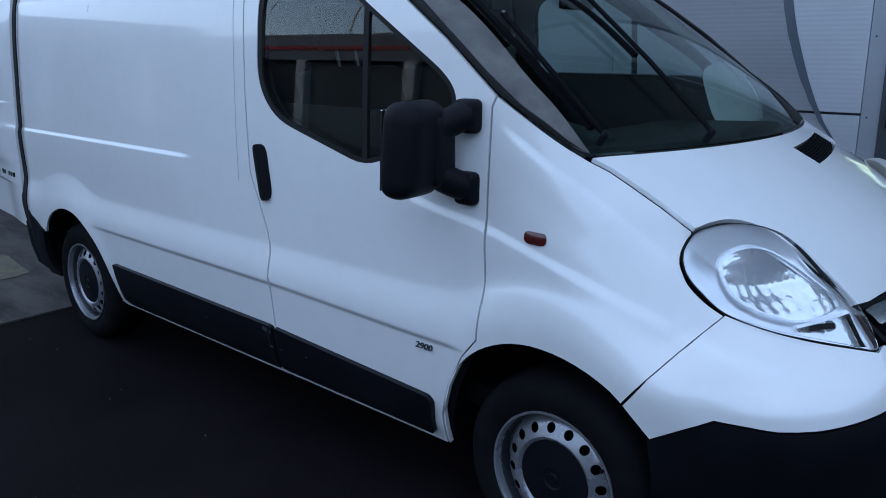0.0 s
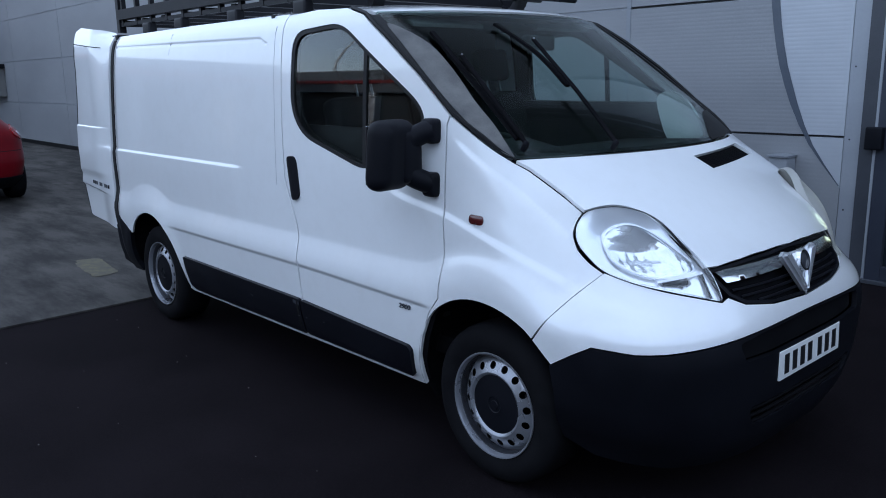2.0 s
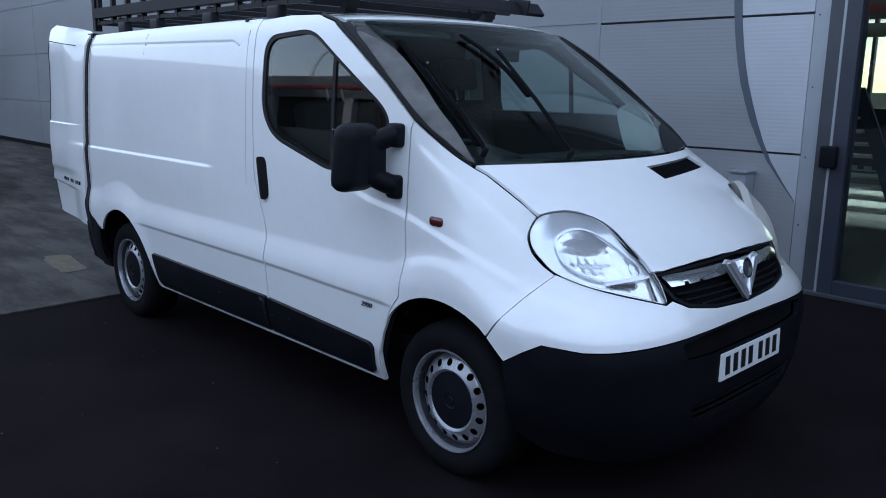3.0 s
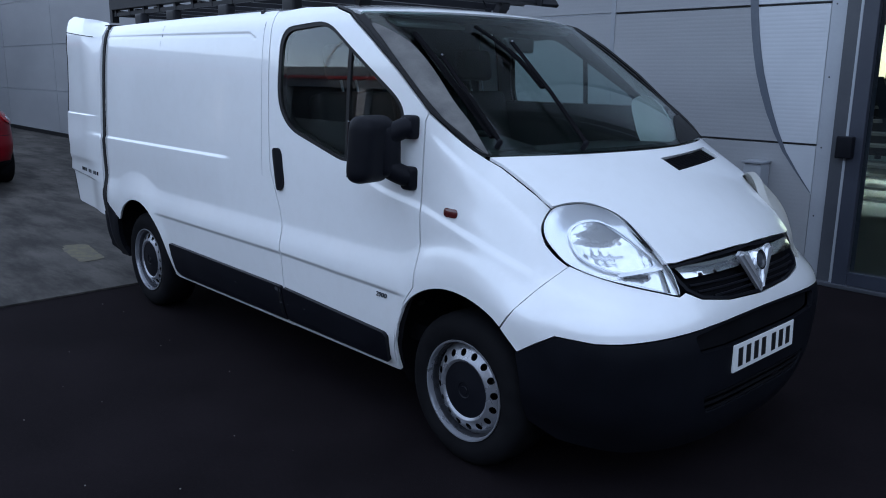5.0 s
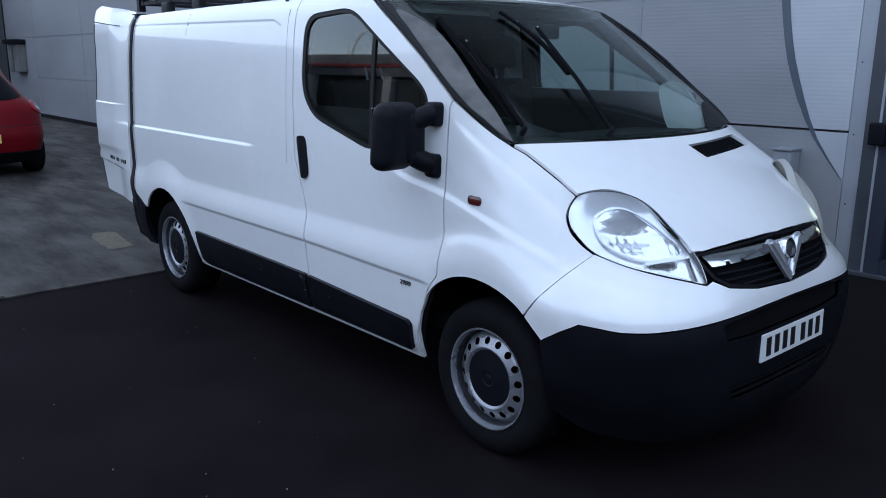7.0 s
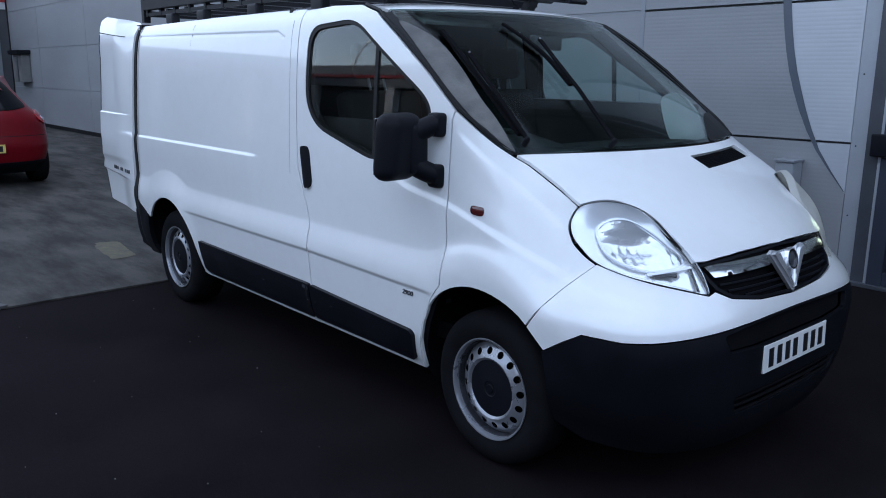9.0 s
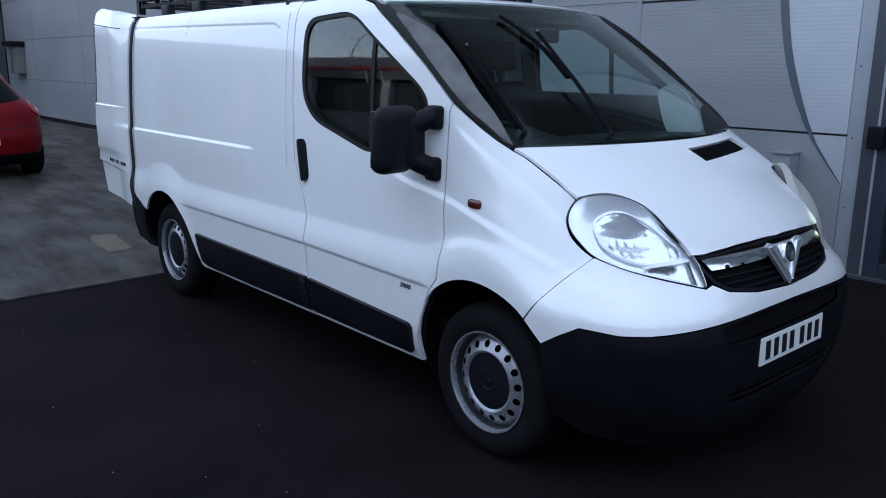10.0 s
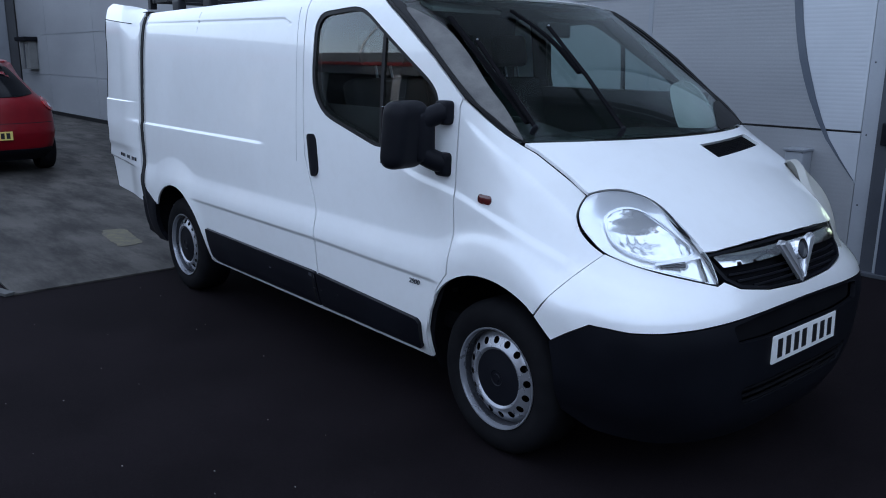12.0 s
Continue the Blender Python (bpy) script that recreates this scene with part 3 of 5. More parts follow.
    # front wing
    wing = [(-0.4055, 0.279), (-0.392, 0.40), (-0.349, 0.522), (-0.281, 0.644), (-0.216, 0.718), (-0.207, 0.84), (-0.210, 1.12), (-0.206, 1.405), (-0.192, 1.432),
            (-0.07, 1.354), (0.045, 1.280)] + [(x, seam(x)[1] - 0.007) for x in (0.07, 0.12, 0.17, 0.22, 0.27, 0.32, 0.352)] + flow([(0.352, seam(0.352)[1] - 0.012), (0.342, 1.084), (0.336, 1.055), (0.339, 1.030), (0.353, 1.003), (0.373, 0.974), (0.413, 0.937), (0.457, 0.908)], False, 5)[1:] + [
            (0.424, 0.867), (0.385, 0.817), (0.331, 0.746), (0.270, 0.667)]
    wing += [p for p in reversed(ARCH_F) if p[0] < 0.262 and (p[0] > 0 or p[1] > 0.37)] + [(-0.390, 0.340), (-0.399, 0.283)]
    wing.reverse()
    sheet("front_wing", wing, side, WHITE, van, (), (0.028, 0.028), (), 0.014, flip=flip, trace=TRACE + LOW + BROW + CREST + FLARE)
    rep = sheet("side_repeater", rounded([(-0.076, 1.036), (-0.004, 1.034), (-0.004, 1.070), (-0.076, 1.072)], 0.017, 5), side, AMBER, van, (), (0.01, 0.01), (), 0.01, lift=0.009,
                flip=flip, gap=0.008, label="amber side repeater lamp", sink=lambda u, v: 0.006 * min(1.0, ((u + 0.04) / 0.04) ** 2 + ((v - 1.053) / 0.022) ** 2))
    # black strip along the windscreen
    strip = [(0.066, 1.277), (-0.062, 1.362)] + [(x + 0.004, z + 0.006) for x, z in PILLAR] + [(x + 0.0095, z + 0.0145) for x, z in reversed(PILLAR)] + [(-0.050, 1.366), (0.073, 1.281)]
    sheet("pillar_seal", list(reversed(strip)), side, SEAL, van, (), (0.03, 0.03), (), 0.02, lift=-0.004, flip=flip, gap=0.02)
    # dark gaps behind the seams
    for line in ([(-1.279, 0.30), (-1.276, 0.80), (-1.304, 0.90), (-1.396, 1.10), (-1.419, 1.40), (-1.434, 1.88)],
                 [(-0.409, 0.30), (-0.395, 0.40), (-0.352, 0.52), (-0.284, 0.642), (-0.219, 0.716), (-0.210, 0.84), (-0.213, 1.12), (-0.209, 1.405), (-0.196, 1.43)]):
        out = [(x - 0.03, z) for x, z in line] + [(x + 0.03, z) for x, z in reversed(line)]
        sheet("seam_backing", list(reversed(out)), side, VOID, van, (), (0.03, 0.05), (), 0.004, lift=-0.017, flip=flip)

for flip in (False, True):
    sheet("seam_backing", [(0.255, 0.655), (0.318, 0.751), (0.372, 0.822), (0.414, 0.872), (0.45, 0.90), (0.47, 0.885), (0.445, 0.86), (0.406, 0.812), (0.352, 0.741), (0.295, 0.655)][::-1], side, VOID, van, (), (0.03, 0.03), (), 0.004, lift=-0.017, flip=flip)

# small metal number badge on the front door
def lettering(name, words, size, mat, m, parent, label=""):
    """Raised characters of the built-in font as one mesh."""
    curve = bpy.data.curves.new(name, "FONT")
    curve.body, curve.size, curve.extrude, curve.bevel_depth, curve.shear = words, size, 0.0012, 0.0003, 0.2
    curve.align_x, curve.align_y = "CENTER", "CENTER"
    held = bpy.data.objects.new(name, curve)
    scene.collection.objects.link(held)
    bpy.context.view_layer.update()
    me = bpy.data.meshes.new_from_object(held.evaluated_get(bpy.context.evaluated_depsgraph_get()))
    bpy.data.objects.remove(held)
    bpy.data.curves.remove(curve)
    me.name = name
    me.transform(m)
    me.materials.clear()
    me.materials.append(mat)
    return attach(new(name, me), parent, label)


lettering("door_badge", "2900", 0.030, FRAME_G, pose(-0.452, -half_width(-0.452, 0.634) - 0.0035, 0.634, 90, 0, 0) @ Matrix.Diagonal((1.25, 1, 1, 1)), van, "small grey metal number badge")

# bonnet, windscreen, roof
edge = [(0.262 - 0.31 * y * y + 0.003, y) for y in [0.795 - 0.053 * i for i in range(31)]]
bonnet = [(x, 0.0115 - seam(x)[0]) for x in (0.07, 0.12, 0.17, 0.22, 0.27, 0.32, 0.355)] + flow([(0.358, -0.745), (0.371, -0.69), (0.398, -0.624), (0.450, -0.569), (0.535, -0.540), (0.61, -0.524), (0.688, -0.508)], False, 5)[1:] + [(0.706, -0.45), (0.727, -0.33), (0.744, -0.18), (0.753, 0.0)]
bonnet = bonnet + [(x, -y) for x, y in reversed(bonnet[:-1])]
bonnet = bonnet + [p for p in edge if abs(p[1]) < 0.77]
VENT = [(0.318, 0.015), (0.398, 0.039), (0.25, 0.655), (0.196, 0.592)]


def bowed(a, b, u):
    """A point on the line from a to b, drawn forwards so that it runs straight over the crowned bonnet."""
    p = Vector(a).lerp(Vector(b), u)
    return Vector((p.x + 0.088 * u * (1 - u), p.y))


RIM = [VENT[0]] + [tuple(bowed(VENT[1], VENT[2], k / 8)) for k in range(9)] + [tuple(bowed(VENT[0], VENT[3], k / 8)) for k in range(8, 0, -1)]
sheet("bonnet", bonnet, hood, WHITE, van, (RIM,), (0.035, 0.035), (), 0.014, label="sloping white bonnet")
for flip in (False, True):
    ys = [(x, seam(x)[0]) for x in (0.05, 0.12, 0.19, 0.26, 0.33, 0.36)]
    sheet("seam_backing", [(x, -y + 0.003) for x, y in ys] + [(x, -y + 0.05) for x, y in reversed(ys)], hood, VOID, van, (), (0.03, 0.03), (), 0.004, lift=-0.018, flip=flip)
vent = sheet("bonnet_vent", RIM, hood, VOID, van, (), (0.04, 0.04), (), 0.006, lift=-0.016, label="black bonnet air intake")
for n in range(9):
    u = 0.06 + 0.88 * n / 8
    a, b = Vector(VENT[0]).lerp(Vector(VENT[1]), u), Vector(VENT[3]).lerp(Vector(VENT[2]), u)
    part("slat", tube([Vector(hood(*bowed(a, b, 0.04 + 0.90 * k / 6))) - Vector((0, 0, 0.0165)) for k in range(7)], 0.003, 6), VOID, vent)
for n in range(14):
    u = (n + 0.5) / 14
    a, b = bowed(VENT[0], VENT[3], u), bowed(VENT[1], VENT[2], u)
    a, b = a.lerp(b, 0.08), a.lerp(b, 0.92)
    part("slat", tube([Vector(hood(*a)) - Vector((0, 0, 0.017)), Vector(hood(*b)) - Vector((0, 0, 0.017))], 0.003, 6), VOID, vent)


def screen_edge(inset):
    low = [(0.258 - inset - 0.31 * y * y, y) for y in [-0.80 + inset + (0.80 - inset) * i / 10 for i in range(21)]]
    right = [(0.02, 0.815), (-0.175, 0.850), (-0.385, 0.842), (-0.60, 0.820), (-0.775, 0.775)]
    right = [(x, y - inset * 1.2) for x, y in right]
    topline = [(-0.608 + inset - 0.31 * y * y, y) for y in [0.755 - inset - (0.755 - inset) * i / 10 for i in range(21)]]
    return low + right + topline + [(x, -y) for x, y in reversed(right)]


glass = sheet("windscreen", screen_edge(0.0), screen, SCREEN_GLASS, van, (), (0.05, 0.05), (), 0.005, label="raked windscreen, tinted glass")
glass.visible_shadow = False
sheet("frit_border", screen_edge(0.004), screen, SEAL, glass, (screen_edge(0.020),), (0.03, 0.03), (), 0.003, lift=-0.0075)
sheet("corner_mask", [(0.058, 0.800), (-0.095, 0.828), (-0.02, 0.66), (0.047, 0.547), (0.199, 0.34), (0.222, 0.335), (0.165, 0.545)][::-1], screen, SEAL, van, (), (0.03, 0.03), (), 0.002, lift=0.003, label="black corner mask at the windscreen foot")
top_edge = [(-0.606 - 0.31 * y * y - 0.004, y) for y in [-0.765 + 0.0765 * i for i in range(21)]]
lid = [(-3.66, -0.772), (-0.95, -0.774)] + top_edge + [(-0.95, 0.774), (-3.66, 0.772)]
sheet("roof_panel", lid, roof, WHITE, van, (), (0.07, 0.05), (), 0.016)
part("aerial", merged(lathe([(0.0, 0.0), (0.022, 0.0), (0.018, 0.02), (0.008, 0.03)], pose(-1.02, 0.3, 1.925), 16), tube([(-1.02, 0.3, 1.94), (-1.10, 0.3, 2.05)], 0.004, 8)), PLASTIC, van)

# wiper arms and blades, stopped part of the way up the glass
for path, blade in (([(0.200, -0.39), (-0.05, -0.335), (-0.34, -0.278)], [(-0.515, -0.316), (-0.30, -0.28), (-0.098, -0.31)]),
                    ([(0.055, -0.750), (-0.15, -0.725), (-0.36, -0.692)], [(-0.55, -0.66), (-0.30, -0.70), (0.02, -0.745)])):
    up = Vector((0.02, 0, 0.028))
    arm = part("wiper", tube([Vector(screen(x, y)) + up * (1.0 + 0.3 * k) for k, (x, y) in enumerate(path)], 0.004, 8, True, 0.009), VOID, van, "black wiper arm standing part way up")
    part("blade", tube([Vector(screen(x, y)) + up * 0.5 for x, y in flow(blade, False)], 0.006, 6, True, 0.011), VOID, arm)
    part("pivot_cap", lathe([(0.0, 0.012), (0.008, 0.010), (0.012, 0.0), (0.012, -0.03)], Matrix.Translation(Vector(screen(*path[0])) + up) @ pose(0, 0, 0, 0, 35, 0), 16), PLASTIC, arm)
    part("joint", lathe([(0.0, 0.006), (0.004, 0.005), (0.005, 0.0), (0.005, -0.008)], Matrix.Translation(Vector(screen(*path[2])) + up * 1.7) @ pose(0, 0, 0, 0, 35, 0), 12), STEEL, arm)

# front bumper: painted upper part, black lower part
SPLIT = [(0.231, 0.588), (0.281, 0.642), (0.325, 0.682), (0.365, 0.680), (0.413, 0.674), (0.471, 0.676), (0.532, 0.682), (0.611, 0.689), (0.715, 0.696), (0.846, 0.701), (1.0, 0.703)]
SPLIT = SPLIT + [(2 - s, z) for s, z in reversed(SPLIT[:-1])]


def way_round(x, z):
    """How far round the nose the skirt reaches the length x."""
    lo, hi = 0.0, 1.0
    for _ in range(30):
        s = (lo + hi) / 2
        lo, hi = (s, hi) if skirt(s, z)[0] < x else (lo, s)
    return lo


UPPER = [(way_round(x + 0.0075, z), z) for x, z in ((0.268, 0.661), (0.331, 0.751), (0.385, 0.822), (0.424, 0.872))] + flow([(0.341, 0.909), (0.38, 0.891), (0.42, 0.874), (0.49, 0.849), (0.563, 0.826), (0.628, 0.804)], False, 4) + [ (0.650, 0.815), (0.70, 0.786), (0.814, 0.763), (1.0, 0.750)]
UPPER = UPPER + [(2 - s, z) for s, z in reversed(UPPER[:-1])]
sheet("bumper_upper", SPLIT + list(reversed(UPPER)), skirt, WHITE, van, (), (0.03, 0.02), (), 0.014, label="white painted upper bumper", gap=0.02)
LOWER = [(0.226, 0.580), (0.236, 0.48), (0.238, 0.38), (0.25, 0.29), (0.33, 0.235), (0.5, 0.205), (0.75, 0.20), (1.0, 0.20)]
LOWER = LOWER + [(2 - s, z) for s, z in reversed(LOWER[:-1])]
RECESS = rounded([(0.675, 0.605), (0.655, 0.672), (0.75, 0.686), (1.0, 0.694), (1.25, 0.686), (1.345, 0.672), (1.325, 0.605), (1.2, 0.596), (0.8, 0.596)], 0.015, 3)
RECESS.reverse()
SLOT = rounded([(0.70, 0.425), (1.30, 0.425), (1.28, 0.345), (0.72, 0.345)], 0.02, 3)
SLOT.reverse()
lower = sheet("bumper_lower", LOWER + [(s, z - 0.006) for s, z in reversed(SPLIT)], skirt, PLASTIC, van, (RECESS, SLOT), (0.03, 0.03), (), 0.02, label="black textured lower bumper", gap=0.02)
sheet("bumper_recess", RECESS, skirt, VOID, lower, (), (0.04, 0.03), (), 0.01, lift=-0.03)
slot = sheet("lower_grille", SLOT, skirt, VOID, lower, (), (0.04, 0.03), (), 0.01, lift=-0.045)
for z in (0.352, 0.380, 0.408):
    part("grille_bar", tube([Vector(skirt(s / 20, z)) * 0.985 + Vector((0, 0, 0.005)) for s in range(14, 27)], 0.007, 6), VOID, slot)
plate = new("number_plate")
attach(plate, van, "white front number plate with dark bars")
plate.matrix_local = pose(0.862, 0, 0.536, 88, 0, 90)
part("plate_board", box(-0.26, 0.26, -0.0555, 0.0555, -0.006, 0.004, 0.004), PLATE_W, plate)
for n, x in enumerate((-0.205, -0.14, -0.075, -0.012, 0.075, 0.14, 0.205)):
    part("plate_bar", box(x - 0.018, x + 0.018, -0.037, 0.037, 0.004, 0.0055), INK, plate)
part("plate_bracket", box(-0.24, 0.24, -0.045, 0.045, -0.03, -0.006, 0.003), PLASTIC, plate)

# upper grille with chrome wings and a plain V-shaped emblem
GRILLE = [(0.605, 0.906), (0.76, 0.925), (1.0, 0.938), (1.24, 0.925), (1.395, 0.906), (1.367, 0.858), (1.345, 0.823), (1.30, 0.792), (1.19, 0.768), (1.0, 0.755), (0.81, 0.768), (0.70, 0.792), (0.655, 0.823), (0.633, 0.858)]
GRILLE.reverse()
grille = sheet("grille", GRILLE, skirt, VOID, van, (), (0.03, 0.02), (), 0.008, lift=-0.03, label="black radiator grille with chrome bar", gap=0.02)
rim_in = [(1 + (s - 1) * 0.965, 0.845 + (z - 0.845) * 0.88) for s, z in GRILLE]
sheet("grille_surround", GRILLE, skirt, PLASTIC, grille, (rim_in,), (0.02, 0.02), (), 0.03, lift=-0.001, gap=0.02)
for z, s0 in ((0.785, 0.76), (0.808, 0.70), (0.831, 0.675)):
    part("slat", tube([Vector(skirt(s0 + (2 - 2 * s0) * k / 16, z)) * Vector((0.985, 0.985, 1)).x + Vector((0, 0, 0.012)) for k in range(17)], 0.0055, 6), PLASTIC, grille)
for flip in (False, True):
    wingbar = [(0.655, 0.858), (0.76, 0.862), (0.86, 0.866), (0.955, 0.870), (0.955, 0.926), (0.86, 0.923), (0.76, 0.916), (0.630, 0.897)]
    sheet("chrome_bar", rounded(wingbar, 0.006, 3), skirt, CHROME, grille, (), (0.02, 0.012), (), 0.02, lift=0.010, flip=flip, gap=0.012, label="polished chrome bar",
          sink=lambda u, v: 0.008 * abs((v - 0.886) / 0.03) ** 2 + 0.32 * (v - 0.870))
EMBLEM = pose(0.792, 0, 0.848, 76, 0, 90)


def bar_plate(pts, depth, mat, name, parent, m, label=""):
    """A bevelled flat piece cut from an outline."""
    bm = bmesh.new()
    f = bm.faces.new([bm.verts.new((x, y, 0.0)) for x, y in pts])
    bm.normal_update()
    if f.normal.z < 0:
        f.normal_flip()
    out = bmesh.ops.extrude_face_region(bm, geom=[f])
    bmesh.ops.translate(bm, verts=[g for g in out["geom"] if isinstance(g, bmesh.types.BMVert)], vec=(0, 0, depth))
    bmesh.ops.recalc_face_normals(bm, faces=bm.faces[:])
    bmesh.ops.bevel(bm, geom=[e for e in bm.edges if all(v.co.z > depth * 0.5 for v in e.verts)], offset=depth * 0.45, segments=3, affect="EDGES")
    return part(name, turned(bm, m), mat, parent, label, smooth=50)


bar_plate([(-0.142, 0.066), (-0.118, 0.080), (-0.074, 0.068), (0.0, -0.052), (0.0, -0.100), (-0.014, -0.090)], 0.026, SATIN, "emblem_arm", grille, EMBLEM, "plain chrome V-shaped emblem")
bar_plate([(0.142, 0.066), (0.118, 0.080), (0.074, 0.068), (0.0, -0.052), (0.0, -0.100), (0.014, -0.090)], 0.026, SATIN, "emblem_arm", grille, EMBLEM)
bar_plate([(-0.072, 0.070), (0.072, 0.070), (0.0, -0.050)], 0.014, SATIN, "emblem_field", grille, EMBLEM)
part("emblem_disc", lathe([(0.0, 0.030), (0.024, 0.029), (0.032, 0.024), (0.034, 0.006), (0.0, -0.01)], EMBLEM @ pose(0, 0.028, 0), 32), FRAME_G, grille, smooth=30)
part("emblem_ring", lathe([(0.031, 0.010), (0.033, 0.032), (0.040, 0.032), (0.043, 0.006)], EMBLEM @ pose(0, 0.028, 0), 32), CHROME, grille, smooth=30)

# headlights
LAMP = flow([(0.288, 1.115), (0.266, 1.08), (0.260, 1.045), (0.270, 1.003), (0.298, 0.960), (0.341, 0.913), (0.415, 0.877), (0.49, 0.852), (0.563, 0.829), (0.628, 0.809), (0.624, 0.85),
             (0.600, 0.909), (0.546, 0.994), (0.492, 1.065), (0.43, 1.112), (0.355, 1.130)], True, 7)
INNER = flow([(0.335, 1.02), (0.352, 1.055), (0.40, 1.068), (0.455, 1.045), (0.525, 0.985), (0.578, 0.918), (0.49, 0.897), (0.43, 0.912), (0.365, 0.95)], True, 4)
WEDGE = [(0.470, 0.884), (0.500, 0.853), (0.560, 0.834), (0.612, 0.822), (0.598, 0.902)]
WEDGE.reverse()


def grown(pts, k, c=(0.43, 0.985)):
    return [(c[0] + (s - c[0]) * k, c[1] + (z - c[1]) * k) for s, z in pts]


for flip in (False, True):
    f = Matrix.Diagonal((1, -1, 1, 1)) if flip else Matrix.Identity(4)
    lamp = sheet("headlight", grown(LAMP, 1.0), skirt, FAR_LAMP if flip else SEAL, van, (grown(LAMP, 0.986),), (0.02, 0.02), (), 0.014, lift=0.002, flip=flip, gap=0.012, label="clear teardrop headlight with chrome reflector")
    if flip:
        # far lamp: opaque body, filler shelf and lens added instead of clear optics
        sheet("lamp_body", grown(LAMP, 1.09), skirt, FAR_LAMP, lamp, (), (0.02, 0.02), (), 0.03, lift=-0.003, flip=flip, gap=0.012)
        sheet("lamp_shelf", [(0.28, -0.755), (0.36, -0.73), (0.45, -0.685), (0.58, -0.58), (0.52, -0.50), (0.28, -0.60)], hood, FAR_LAMP, lamp, (), (0.02, 0.02), (), 0.004, lift=-0.014, flip=flip, gap=0.02)
        lens = sheet("lens", grown(LAMP, 1.03), skirt, FAR_LAMP, lamp, (), (0.014, 0.014), (), 0.004, lift=0.0, flip=flip, gap=0.012,
                     sink=lambda u, v: -0.050 * max(0.0, 1 - ((u - 0.435 - 0.9 * (0.985 - v)) / 0.128) ** 2) * max(0.0, 1 - ((v - 0.985) / 0.145) ** 2))
        continue
    sheet("outer_reflector", grown(LAMP, 0.985), skirt, SILVER, lamp, (INNER, WEDGE), (0.012, 0.012), (), 0.004, lift=-0.010, flip=flip, gap=0.012,
          sink=lambda u, v: 0.022 * step(1.0, 0.3, math.hypot((u - 0.44) / 0.19, (v - 0.985) / 0.165)))
    sheet("inner_reflector", grown(INNER, 1.03, (0.45, 0.98)), skirt, FACET, lamp, (), (0.006, 0.008), (), 0.004, lift=-0.026, flip=flip, gap=0.010,
          sink=lambda u, v: 0.045 * step(1.0, 0.0, math.hypot((u - 0.44) / 0.11, (v - 0.985) / 0.085)) + 0.006 * abs((u + 0.3 * v) / 0.026 % 1 - 0.5) + 0.005 * abs(v / 0.030 % 1 - 0.5))
    sheet("reflector_rim", grown(INNER, 1.045, (0.45, 0.98)), skirt, SATIN, lamp, (grown(INNER, 0.985, (0.45, 0.98)),), (0.02, 0.02), (), 0.012, lift=-0.012, flip=flip, gap=0.010)
    sheet("indicator_reflector", grown(WEDGE, 1.03, (0.54, 0.86)), skirt, FACET, lamp, (), (0.012, 0.012), (), 0.004, lift=-0.030, flip=flip, gap=0.012)
    sheet("lamp_divider", [(0.468, 0.888), (0.472, 0.881), (0.600, 0.899), (0.599, 0.907)], skirt, SATIN, lamp, (), (0.02, 0.02), (), 0.02, lift=-0.008, flip=flip, gap=0.012)
    for (s, z, r, dx) in ((0.430, 1.0, 0.011, 0.075), (0.555, 0.865, 0.013, 0.030)):
        at = Vector(skirt(s, z))
        aim = Matrix.Translation(at + Vector((-dx, dx * 0.6, 0.0))) @ pose(0, 0, 0, 0, 78, -26)
        part("lamp_cap", lathe([(0.0, r * 0.9), (r * 0.7, r * 0.8), (r, r * 0.2), (r, -r * 1.2), (r * 0.5, -r * 2)], f @ aim, 24), BULB, lamp, smooth=40)
    part("shade_slot", turned(box(-0.004, 0.004, -0.045, 0.045, -0.008, 0.008, 0.003), f @ Matrix.Translation(Vector(skirt(0.52, 0.872)) + Vector((-0.018, 0.010, 0))) @ pose(0, 0, 0, 0, -20, -40)), PLASTIC, lamp)
    lens = sheet("lens", grown(LAMP, 0.984), skirt, CLEAR, lamp, (), (0.014, 0.014), (), 0.003, lift=0.004, flip=flip, gap=0.012,
                 sink=lambda u, v: -0.034 * max(0.0, 1 - ((u - 0.435 - 0.9 * (0.985 - v)) / 0.15) ** 2) * max(0.0, 1 - ((v - 0.985) / 0.165) ** 2))
    lens.visible_shadow = False

